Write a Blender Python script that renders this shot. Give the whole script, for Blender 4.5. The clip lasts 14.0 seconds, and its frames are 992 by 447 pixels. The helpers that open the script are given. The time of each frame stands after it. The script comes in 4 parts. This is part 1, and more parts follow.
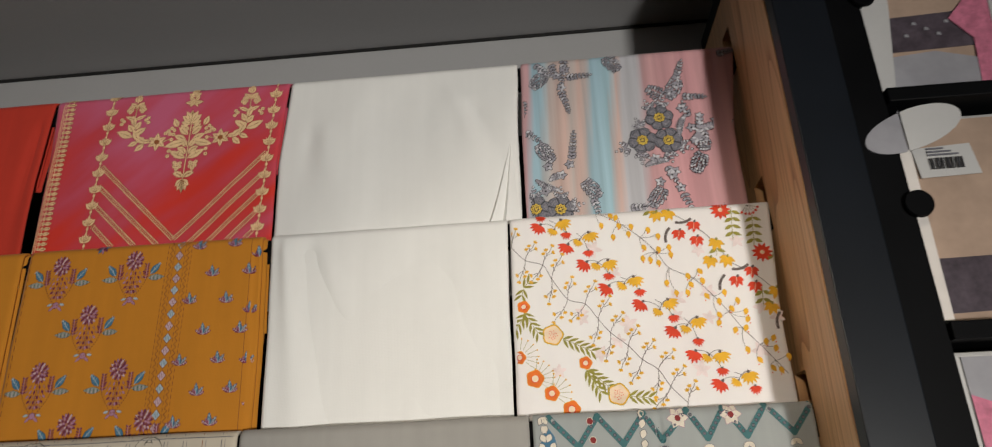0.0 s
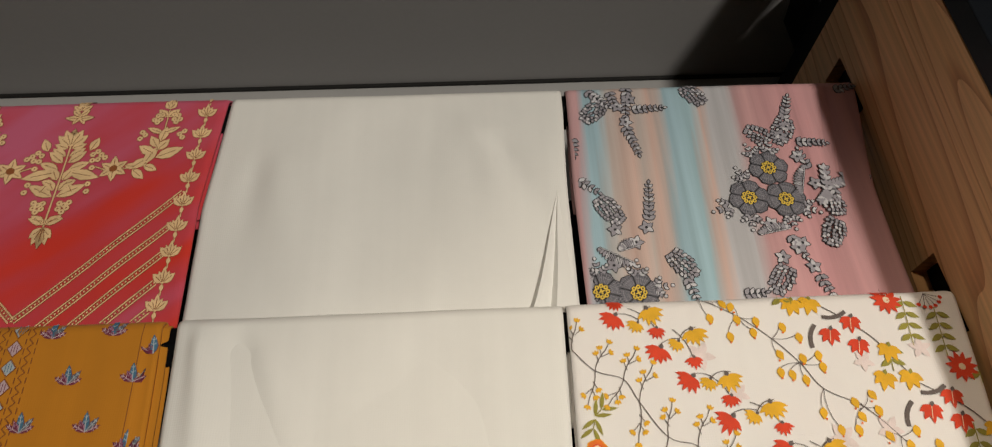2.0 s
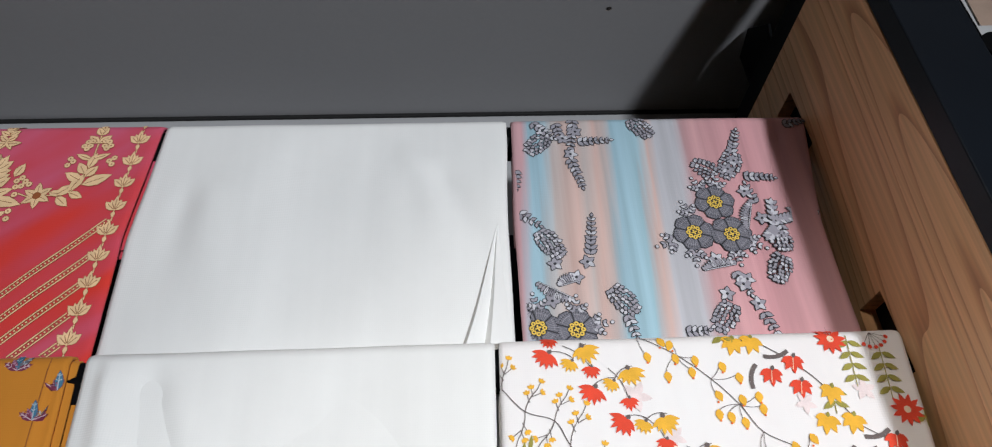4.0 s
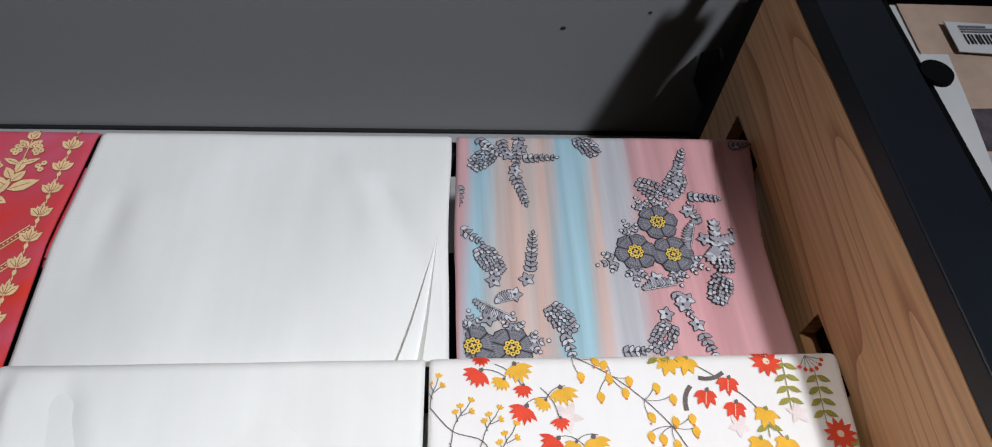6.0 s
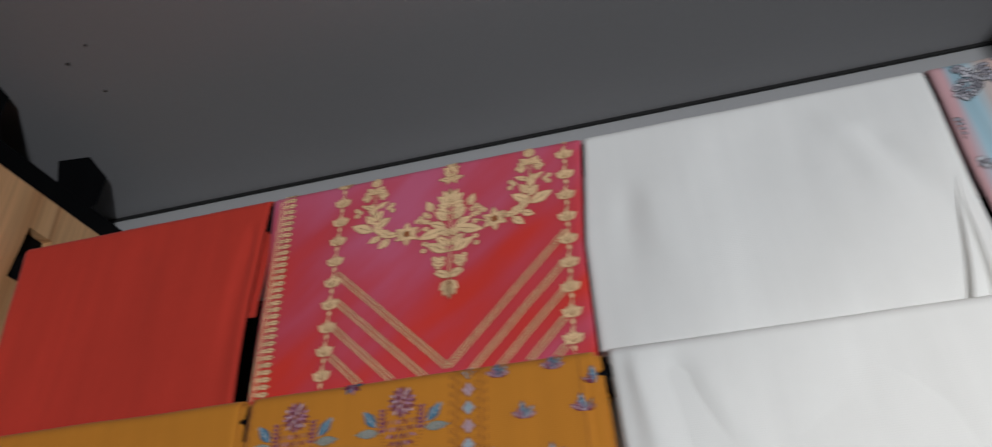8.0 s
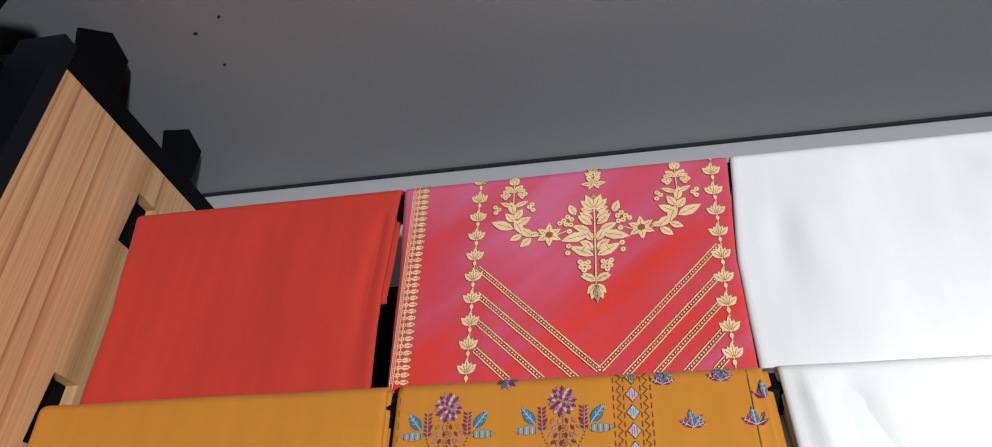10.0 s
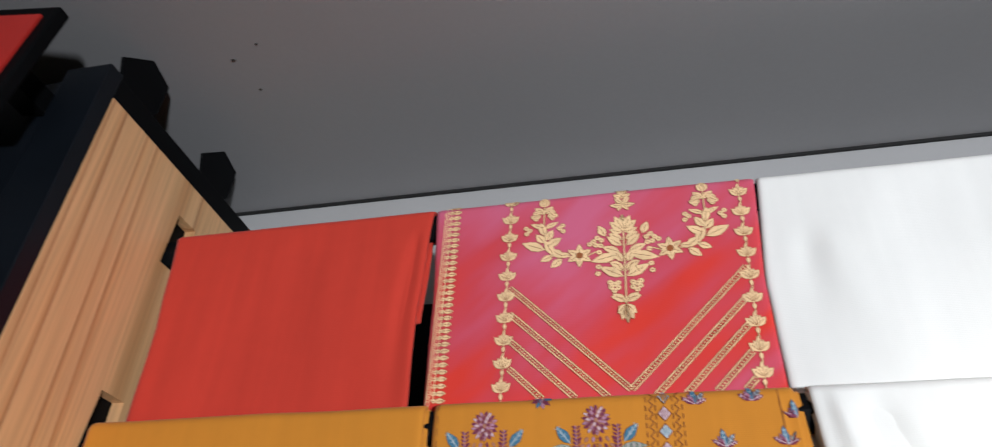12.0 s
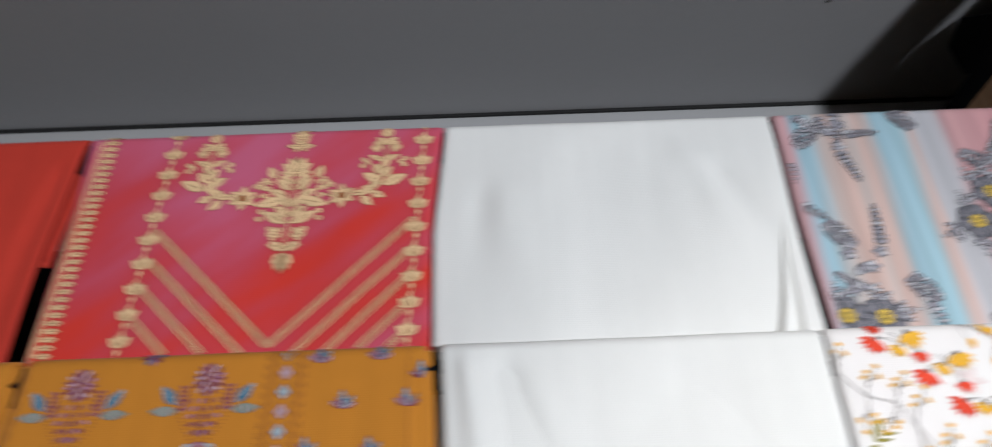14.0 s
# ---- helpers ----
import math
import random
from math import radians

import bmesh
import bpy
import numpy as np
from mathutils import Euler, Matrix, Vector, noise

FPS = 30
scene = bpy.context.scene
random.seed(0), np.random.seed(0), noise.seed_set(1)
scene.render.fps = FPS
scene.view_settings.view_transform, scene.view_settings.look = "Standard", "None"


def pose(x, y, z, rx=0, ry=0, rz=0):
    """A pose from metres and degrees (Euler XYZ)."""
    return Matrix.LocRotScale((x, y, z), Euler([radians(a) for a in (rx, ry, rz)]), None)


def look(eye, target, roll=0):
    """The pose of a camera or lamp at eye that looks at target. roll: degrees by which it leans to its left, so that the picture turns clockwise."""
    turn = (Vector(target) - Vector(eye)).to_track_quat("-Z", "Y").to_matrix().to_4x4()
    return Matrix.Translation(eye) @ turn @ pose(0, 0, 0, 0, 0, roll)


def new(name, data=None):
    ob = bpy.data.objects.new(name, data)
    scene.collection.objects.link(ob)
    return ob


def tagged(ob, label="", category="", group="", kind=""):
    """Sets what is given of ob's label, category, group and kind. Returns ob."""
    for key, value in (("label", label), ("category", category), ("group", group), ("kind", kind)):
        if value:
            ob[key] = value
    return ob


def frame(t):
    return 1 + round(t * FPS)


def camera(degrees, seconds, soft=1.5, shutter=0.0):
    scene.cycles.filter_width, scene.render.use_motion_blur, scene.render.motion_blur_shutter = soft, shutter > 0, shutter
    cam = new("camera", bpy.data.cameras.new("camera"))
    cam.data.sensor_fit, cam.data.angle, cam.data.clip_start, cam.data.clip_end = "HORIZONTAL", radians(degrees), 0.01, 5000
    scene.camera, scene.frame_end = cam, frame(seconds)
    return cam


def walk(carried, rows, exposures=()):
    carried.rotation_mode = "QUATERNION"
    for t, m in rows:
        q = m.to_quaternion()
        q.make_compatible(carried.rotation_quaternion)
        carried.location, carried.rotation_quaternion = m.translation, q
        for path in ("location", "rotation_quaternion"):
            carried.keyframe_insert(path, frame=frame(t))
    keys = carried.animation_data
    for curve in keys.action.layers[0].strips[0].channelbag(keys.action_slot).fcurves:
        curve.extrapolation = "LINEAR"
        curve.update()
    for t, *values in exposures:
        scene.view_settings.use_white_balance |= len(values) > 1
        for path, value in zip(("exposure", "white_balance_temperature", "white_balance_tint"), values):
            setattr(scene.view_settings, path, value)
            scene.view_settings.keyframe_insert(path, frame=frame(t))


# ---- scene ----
cam = camera(69.7, 14.0, soft=1.1, shutter=0.4)
PATH = [
    (0, (0.067, 0.044, 1.622), (-0.066, 1.906, 2.34), -2.5),
    (0.5, (0.116, 0.131, 1.616), (-0.16, 1.977, 2.336), 0.5),
    (1, (0.033, 0.262, 1.648), (-0.101, 2.062, 2.508), -0.3),
    (1.5, (-0.076, 0.395, 1.696), (-0.016, 2.127, 2.695), -2.5),
    (2, (-0.078, 0.424, 1.748), (-0.006, 2.159, 2.74), -3.2),
    (2.5, (-0.044, 0.423, 1.767), (0.073, 2.112, 2.83), -5.0),
    (3, (-0.039, 0.428, 1.761), (0.069, 2.118, 2.825), -3.8),
    (3.2, (-0.041, 0.431, 1.763), (0.062, 2.133, 2.81), -3.5),
    (5.3, (0.029, 0.465, 1.738), (0.146, 2.102, 2.881), -3.1),
    (5.5, (0.031, 0.465, 1.741), (0.156, 2.103, 2.882), -3.3),
    (6, (0.019, 0.46, 1.753), (0.192, 2.101, 2.882), -3.4),
    (6.5, (0.035, 0.456, 1.749), (0.173, 2.095, 2.888), -2.9),
    (7, (-0.006, 0.47, 1.736), (0.018, 2.113, 2.875), -2.3),
    (7.5, (-0.103, 0.428, 1.736), (-0.345, 2.116, 2.783), -1.0),
    (8, (-0.318, 0.391, 1.741), (-0.694, 2.023, 2.835), -3.1),
    (8.5, (-0.49, 0.368, 1.748), (-0.846, 1.996, 2.855), -1.5),
    (10.8, (-0.522, 0.344, 1.722), (-0.836, 1.95, 2.872), 1.5),
    (11, (-0.513, 0.338, 1.727), (-0.817, 1.943, 2.881), 1.3),
    (11.5, (-0.51, 0.337, 1.724), (-0.792, 1.955, 2.866), 0.8),
    (12, (-0.534, 0.325, 1.727), (-0.897, 1.918, 2.881), 1.9),
    (12.5, (-0.565, 0.305, 1.724), (-1.026, 1.86, 2.895), 3.1),
    (13, (-0.559, 0.334, 1.721), (-0.965, 1.929, 2.857), 2.0),
    (13.3, (-0.531, 0.368, 1.73), (-0.845, 1.995, 2.847), -0.2),
    (13.5, (-0.509, 0.395, 1.737), (-0.75, 2.047, 2.839), -1.9),
    (14, (-0.318, 0.42, 1.753), (-0.288, 2.117, 2.812), -2.7),
]
EXPOSURES = [(0, -0.65, 7100, 10), (1.0, -0.70, 7700, 10), (1.8, -0.78, 7900, 10), (2.2, -0.66, 7400, 10), (2.6, -0.36, 6450, 10), (3.2, -0.28, 6150, 10), (7.0, -0.28, 6100, 10),
             (7.5, -0.42, 6200, 10), (8.0, -0.58, 6250, 10), (8.6, -0.18, 5950, 10), (10.8, 0.24, 6250, 10), (11.7, 0.24, 6250, 10), (12.5, 0.34, 6100, 10), (13.0, 0.36, 5900, 10), (13.5, 0.14, 5950, 10), (14, -0.2, 6150, 10)]
walk(cam, [(t, look(eye, target, roll)) for t, eye, target, roll in PATH], EXPOSURES)

# ---- world and lamps ----
world = bpy.data.worlds.new("room_dim")
scene.world = world
world.use_nodes = True
world.node_tree.nodes["Background"].inputs[0].default_value = (1.0, 0.93, 0.82, 1)
world.node_tree.nodes["Background"].inputs[1].default_value = 0.008


def area_lamp(name, m, sx, sy, watts, colour):
    data = bpy.data.lights.new(name, "AREA")
    data.shape, data.size, data.size_y, data.energy, data.color = "RECTANGLE", sx, sy, watts, colour
    ob = new(name, data)
    ob.matrix_world = m
    return ob


spot = bpy.data.lights.new("display_spotlight", "SPOT")
spot.energy, spot.color, spot.shadow_soft_size, spot.spot_size, spot.spot_blend = 740, (0.98, 0.99, 1.0), 0.13, radians(49), 1.0
KEY = new("display_spotlight", spot)
KEY.matrix_world = look((1.42, -2.70, 0.75), (-0.30, 1.08, 1.78))
low = bpy.data.lights.new("ceiling_spotlight", "SPOT")
low.energy, low.color, low.shadow_soft_size, low.spot_size, low.spot_blend = 150, (1.0, 0.92, 0.82), 0.04, radians(27), 0.9
LOW = new("ceiling_spotlight", low)
LOW.matrix_world = look((-0.35, -1.75, 2.50), (0.19, 1.08, 1.62))
# two added lamps, not seen, for the soft ambient fill from overhead
area_lamp("ambient_fill_light", look((-0.9, -1.3, 2.56), (-0.9, -1.3, 0)), 1.2, 0.6, 4, (1.0, 0.88, 0.70))
area_lamp("ambient_fill_light", look((1.2, -1.9, 2.56), (1.2, -1.9, 0)), 1.2, 0.6, 4, (1.0, 0.88, 0.70))

# ---- materials ----


def mat(name, base, rough=0.6, metal=0.0, vary=0.12, scale=8.0, fine=120.0, bump=0.1, sheen=0.0, coat=0.0, second=None, shine=0.5):
    """A surface with variation at two scales: broad stains and fine grain."""
    m = bpy.data.materials.new(name)
    m.use_nodes = True
    nt = m.node_tree
    n, l = nt.nodes, nt.links
    b = n["Principled BSDF"]
    tc = n.new("ShaderNodeTexCoord")
    big = n.new("ShaderNodeTexNoise")
    big.inputs["Scale"].default_value, big.inputs["Detail"].default_value = scale, 4
    small = n.new("ShaderNodeTexNoise")
    small.inputs["Scale"].default_value, small.inputs["Detail"].default_value = fine, 3
    l.new(tc.outputs["Object"], big.inputs["Vector"])
    l.new(tc.outputs["Object"], small.inputs["Vector"])
    add = n.new("ShaderNodeMath")
    add.operation = "MULTIPLY_ADD"
    l.new(small.outputs["Fac"], add.inputs[0])
    add.inputs[1].default_value = 0.35
    l.new(big.outputs["Fac"], add.inputs[2])
    ramp = n.new("ShaderNodeMapRange")
    ramp.inputs["From Min"].default_value, ramp.inputs["From Max"].default_value = 0.4, 0.95
    l.new(add.outputs[0], ramp.inputs["Value"])
    mix = n.new("ShaderNodeMix")
    mix.data_type = "RGBA"
    l.new(ramp.outputs[0], mix.inputs["Factor"])
    dark = second or tuple(c * (1 - vary) for c in base)
    light = base if second else tuple(min(1, c * (1 + vary)) for c in base)
    mix.inputs["A"].default_value, mix.inputs["B"].default_value = (*dark, 1), (*light, 1)
    l.new(mix.outputs["Result"], b.inputs["Base Color"])
    b.inputs["Roughness"].default_value, b.inputs["Metallic"].default_value = rough, metal
    b.inputs["Sheen Weight"].default_value, b.inputs["Coat Weight"].default_value = sheen, coat
    b.inputs["Specular IOR Level"].default_value = shine
    if bump:
        bp = n.new("ShaderNodeBump")
        bp.inputs["Strength"].default_value, bp.inputs["Distance"].default_value = bump, 0.002
        l.new(add.outputs[0], bp.inputs["Height"])
        l.new(bp.outputs[0], b.inputs["Normal"])
    return m


def cloth_mat(name, base, vary=0.05, rough=0.85, second=None, weave=900.0):
    """Woven cotton: crossed fine threads as relief, soft broad shading of the dye."""
    m = mat(name, base, rough, 0, vary, 5.0, 60.0, 0.0, 0.06, 0, second, 0.25)
    nt = m.node_tree
    n, l = nt.nodes, nt.links
    b = n["Principled BSDF"]
    tc = n["Texture Coordinate"]
    long = n.new("ShaderNodeMapping")
    long.inputs["Scale"].default_value = (45, 8, 2.5)
    l.new(tc.outputs["Object"], long.inputs["Vector"])
    slub = n.new("ShaderNodeTexNoise")
    slub.inputs["Scale"].default_value, slub.inputs["Detail"].default_value = 1.0, 5
    l.new(long.outputs[0], slub.inputs["Vector"])
    tone = n.new("ShaderNodeMapRange")
    tone.inputs["From Min"].default_value, tone.inputs["From Max"].default_value = 0.3, 0.7
    tone.inputs["To Min"].default_value, tone.inputs["To Max"].default_value = 1.0 - vary, 1.0 + vary * 0.6
    l.new(slub.outputs["Fac"], tone.inputs["Value"])
    dyed = n.new("ShaderNodeMix")
    dyed.data_type, dyed.blend_type = "RGBA", "MULTIPLY"
    dyed.inputs["Factor"].default_value = 1
    l.new(b.inputs["Base Color"].links[0].from_socket, dyed.inputs["A"])
    l.new(tone.outputs[0], dyed.inputs["B"])
    l.new(dyed.outputs["Result"], b.inputs["Base Color"])
    waves = []
    for axis in ("X", "Z"):
        w = n.new("ShaderNodeTexWave")
        w.bands_direction = axis
        w.inputs["Scale"].default_value, w.inputs["Distortion"].default_value = weave / 6.28, 1.5
        w.inputs["Detail"].default_value = 1
        l.new(tc.outputs["Object"], w.inputs["Vector"])
        waves.append(w)
    add = n.new("ShaderNodeMath")
    l.new(waves[0].outputs["Fac"], add.inputs[0])
    l.new(waves[1].outputs["Fac"], add.inputs[1])
    bp = n.new("ShaderNodeBump")
    bp.inputs["Strength"].default_value, bp.inputs["Distance"].default_value = 0.12, 0.0003
    l.new(add.outputs[0], bp.inputs["Height"])
    l.new(bp.outputs[0], b.inputs["Normal"])
    return m


def wood_mat(name, offset, stretch, rings_across, lines):
    """Ash veneer: long upright grain with arched figure."""
    m = bpy.data.materials.new(name)
    m.use_nodes = True
    nt = m.node_tree
    n, l = nt.nodes, nt.links
    b = n["Principled BSDF"]
    tc = n.new("ShaderNodeTexCoord")
    mp = n.new("ShaderNodeMapping")
    mp.inputs["Scale"].default_value = (1, 1, stretch)
    mp.inputs["Location"].default_value = offset
    l.new(tc.outputs["Object"], mp.inputs["Vector"])
    bend = n.new("ShaderNodeTexNoise")
    bend.inputs["Scale"].default_value, bend.inputs["Detail"].default_value = 5.0, 1
    l.new(mp.outputs[0], bend.inputs["Vector"])
    rings = n.new("ShaderNodeMath")
    rings.operation = "MULTIPLY"
    rings.inputs[1].default_value = rings_across
    l.new(bend.outputs["Fac"], rings.inputs[0])
    frac = n.new("ShaderNodeMath")
    frac.operation = "FRACT"
    l.new(rings.outputs[0], frac.inputs[0])
    line = n.new("ShaderNodeValToRGB")
    el = line.color_ramp.elements
    el[0].position, el[0].color = 0.0, (0.41, 0.190, 0.080, 1)
    el[1].position, el[1].color = 1.0, (0.69, 0.405, 0.200, 1)
    el.new(lines * 0.4).color = (0.54, 0.280, 0.122, 1)
    el.new(lines).color = (0.66, 0.375, 0.178, 1)
    l.new(frac.outputs[0], line.inputs["Fac"])
    fine_map = n.new("ShaderNodeMapping")
    fine_map.inputs["Scale"].default_value = (1, 1, 0.02)
    l.new(tc.outputs["Object"], fine_map.inputs["Vector"])
    fine = n.new("ShaderNodeTexNoise")
    fine.inputs["Scale"].default_value, fine.inputs["Detail"].default_value = 180.0, 4
    l.new(fine_map.outputs[0], fine.inputs["Vector"])
    shade = n.new("ShaderNodeMapRange")
    shade.inputs["From Min"].default_value, shade.inputs["From Max"].default_value = 0.3, 0.7
    shade.inputs["To Min"].default_value, shade.inputs["To Max"].default_value = 0.80, 1.12
    l.new(fine.outputs["Fac"], shade.inputs["Value"])
    mul = n.new("ShaderNodeMix")
    mul.data_type, mul.blend_type = "RGBA", "MULTIPLY"
    mul.inputs["Factor"].default_value = 1
    l.new(line.outputs["Color"], mul.inputs["A"])
    l.new(shade.outputs[0], mul.inputs["B"])
    l.new(mul.outputs["Result"], b.inputs["Base Color"])
    b.inputs["Roughness"].default_value = 0.42
    bp = n.new("ShaderNodeBump")
    bp.inputs["Strength"].default_value, bp.inputs["Distance"].default_value = 0.15, 0.0006
    l.new(fine.outputs["Fac"], bp.inputs["Height"])
    l.new(bp.outputs[0], b.inputs["Normal"])
    return m


WOOD_WAVY = wood_mat("ash_veneer_arched", (0.31, 0.22, 0.71), 0.10, 30.0, 0.25)
WOOD_STRAIGHT = wood_mat("ash_veneer_straight", (0.12, 0.47, 0.20), 0.022, 26.0, 0.30)
BLACK = mat("black_powder_coat", (0.0035, 0.0038, 0.0045), 0.5, 0, 0.3, 6, 400, 0.08, shine=0.06)
STEEL = mat("blue_black_steel_face", (0.005, 0.007, 0.0105), 0.36, 0.0, 0.3, 5, 300, 0.05, shine=0.25)
SOFFIT = mat("grey_painted_soffit", (0.26, 0.26, 0.267), 0.75, 0, 0.05, 1.5, 150, 0.05)
BOARD = mat("pale_grey_back_board", (0.38, 0.38, 0.385), 0.7, 0, 0.05, 3, 150, 0.05)
PLASTER = mat("shop_wall_paint", (0.55, 0.54, 0.52), 0.8, 0, 0.06, 1.2, 90, 0.08)
FLOOR = mat("pale_floor_tile", (0.55, 0.54, 0.52), 0.25, 0, 0.08, 2, 60, 0.03)
GAP = mat("dark_joint", (0.006, 0.006, 0.006), 0.8, 0, 0.2, 5, 80, 0)
SPECK = mat("dark_speck", (0.02, 0.018, 0.016), 0.8, 0, 0.2, 50, 300, 0)

# ---- mesh helpers ----


def mesh_of(name, bm, materials, smooth=False):
    me = bpy.data.meshes.new(name)
    bmesh.ops.recalc_face_normals(bm, faces=bm.faces)
    bm.to_mesh(me)
    bm.free()
    for m in materials if isinstance(materials, (list, tuple)) else [materials]:
        me.materials.append(m)
    if smooth:
        me.polygons.foreach_set("use_smooth", [True] * len(me.polygons))
    return me


def thing(name, label, category, group="", at=(0, 0, 0)):
    ob = new(name)
    ob.location = at
    return tagged(ob, label, category, group)


def part(name, bm, material, parent, label="", smooth=False):
    ob = new(name, mesh_of(name, bm, material, smooth))
    ob.parent = parent
    place = Vector(parent.location)
    up = parent.parent
    while up:
        place += Vector(up.location)
        up = up.parent
    ob.data.transform(Matrix.Translation(-place))
    return tagged(ob, label) if label else ob


def structure(name, bm, material, label, smooth=False):
    return tagged(new(name, mesh_of(name, bm, material, smooth)), label, name.split("_")[0], kind="structure")


def box_bm(x0, x1, y0, y1, z0, z1, bevel=0.0, bm=None):
    bm = bm or bmesh.new()
    made = bmesh.ops.create_cube(bm, size=1, matrix=Matrix.Translation(((x0 + x1) / 2, (y0 + y1) / 2, (z0 + z1) / 2)) @ Matrix.Diagonal((x1 - x0, y1 - y0, z1 - z0, 1)))
    if bevel:
        edges = list({e for v in made["verts"] for e in v.link_edges})
        bmesh.ops.bevel(bm, geom=edges, offset=bevel, segments=2, affect="EDGES", profile=0.5)
    return bm


def prism_bm(outline, axis, a, b, bevel=0.0):
    """A flat outline (pairs) pushed along x, y or z from a to b."""
    bm = bmesh.new()
    put = {"x": lambda p, d: (d, p[0], p[1]), "y": lambda p, d: (p[0], d, p[1]), "z": lambda p, d: (p[0], p[1], d)}[axis]
    face = bm.faces.new([bm.verts.new(put(p, a)) for p in outline])
    out = bmesh.ops.extrude_face_region(bm, geom=[face])
    shift = {"x": (b - a, 0, 0), "y": (0, b - a, 0), "z": (0, 0, b - a)}[axis]
    bmesh.ops.translate(bm, vec=shift, verts=[v for v in out["geom"] if isinstance(v, bmesh.types.BMVert)])
    if bevel:
        bmesh.ops.bevel(bm, geom=list(bm.edges), offset=bevel, segments=2, affect="EDGES", profile=0.5)
    return bm


# ---- the room ----
WALL_Y, SOFFIT_Z = 1.386, 2.584
structure("floor", box_bm(-4, 4, -4, 1.6, -0.1, 0), FLOOR, "pale glossy shop floor tiles")
structure("ceiling", box_bm(-4, 4, -4, WALL_Y + 0.004, SOFFIT_Z, SOFFIT_Z + 0.1), SOFFIT, "flat grey painted soffit above the racks")
structure("wall_north", box_bm(-4, 4, WALL_Y, 1.55, 0, SOFFIT_Z - 0.0005), BOARD, "pale grey back board behind the fabrics")
structure("wall_south", box_bm(-4, 4, -4.1, -4, 0, 2.6), PLASTER, "plain painted shop wall")
structure("wall_west", box_bm(-4.1, -4, -4.1, 1.6, 0, 2.6), PLASTER, "plain painted shop wall")
structure("wall_east", box_bm(4, 4.1, -4.1, 1.6, 0, 2.6), PLASTER, "plain painted shop wall")
# black sheet added for the shade the fabrics throw on the back board
structure("wall_lining", box_bm(-1.25, 0.43, WALL_Y - 0.012, WALL_Y - 0.002, 0, 2.328), BLACK, "black sheet standing for the shade on the back board behind the fabrics")
structure("trim", box_bm(-1.9, 1.9, WALL_Y - 0.006, WALL_Y, SOFFIT_Z - 0.0065, SOFFIT_Z - 0.0005, 0.001), GAP, "thin black shadow joint under the soffit")

# ---- side panels with slots, steel posts and tabs ----
ROD_Z = [2.309, 2.007, 1.703]
ROD_Y = [1.130, 1.102, 1.078]
X_LEFT, X_RIGHT = -1.228, 0.411
Y_FRONT, WOOD_FRONT, Y_BACK, WOOD_TOP = 0.910, 0.936, 1.31, 2.438


def slotted_bm(x0, x1, shift, front):
    ys = [front, 1.10, 1.17, Y_BACK]
    zs = [0.02]
    for z in sorted(ROD_Z):
        zs += [z - 0.024, z + 0.066]
    zs.append(WOOD_TOP)
    bm = bmesh.new()
    grid = [[bm.verts.new((x0, y, z)) for y in ys] for z in zs]
    for r in range(len(zs) - 1):
        for c in range(3):
            if c == 1 and r % 2 == 1:
                continue
            bm.faces.new((grid[r][c], grid[r][c + 1], grid[r + 1][c + 1], grid[r + 1][c]))
    # each slot stands about its own bar, its front edge leaning a little
    for k, y in enumerate(reversed(ROD_Y)):
        for r, lean in ((1 + 2 * k, -0.004), (2 + 2 * k, 0.003)):
            grid[r][1].co.y, grid[r][2].co.y = y - 0.019 + shift + lean, y + 0.030 + shift
    out = bmesh.ops.extrude_face_region(bm, geom=list(bm.faces))
    bmesh.ops.translate(bm, vec=(x1 - x0, 0, 0), verts=[v for v in out["geom"] if isinstance(v, bmesh.types.BMVert)])
    return bm


def side_panel(inner, side, label):
    """side: +1 for the panel whose wood faces -x."""
    unit = thing("side_panel", label, "panel", "rack side panels", (inner, Y_FRONT, 0))
    s = side
    front = WOOD_FRONT if s > 0 else WOOD_FRONT - 0.020
    part("wood_board", slotted_bm(inner, inner + s * 0.018, 0.002 if s > 0 else 0.000, front), WOOD_WAVY if s > 0 else WOOD_STRAIGHT, unit, "ash veneer board with slots")
    part("steel_post", box_bm(*sorted((inner + s * 0.001, inner + s * 0.074)), front - 0.026, front, 0.0, 2.482, 0.0015), STEEL, unit, "blue-black steel front post")
    part("steel_backing", box_bm(*sorted((inner + s * 0.018, inner + s * 0.040)), front, Y_BACK, 0.02, 2.478), BLACK, unit)
    part("top_rail", box_bm(*sorted((inner + s * 0.003, inner + s * 0.018)), front, Y_BACK, WOOD_TOP, 2.478, 0.001), BLACK, unit, "black steel top rail")
    for y in (0.968, 1.190):
        hexagon = [(y - 0.030, 2.47), (y + 0.022, 2.47), (y + 0.048, 2.505), (y + 0.050, 2.566), (y + 0.002, 2.578), (y - 0.050, 2.530)]
        part("hook_tab", prism_bm(hexagon, "x", inner + s * 0.019, inner + s * 0.024, 0.0008), BLACK, unit, "black six-sided steel tab")
    return unit


side_panel(X_RIGHT, 1, "ash wood side panel with black steel post, in shade")
side_panel(X_LEFT, -1, "pale ash wood side panel with black steel post")

for z, y in zip(ROD_Z, ROD_Y):
    rod = thing("hanging_rod", "black steel bar resting in the panel slots", "rod", "fabric rods", (X_LEFT, y, z))
    part("bar", prism_bm([(y - 0.013, z + 0.016), (y + 0.013, z + 0.016), (y + 0.017, z - 0.004), (y + 0.007, z - 0.022), (y - 0.007, z - 0.022), (y - 0.017, z - 0.004)], "x", X_LEFT - 0.016, X_RIGHT + 0.016, 0.001), BLACK, rod)

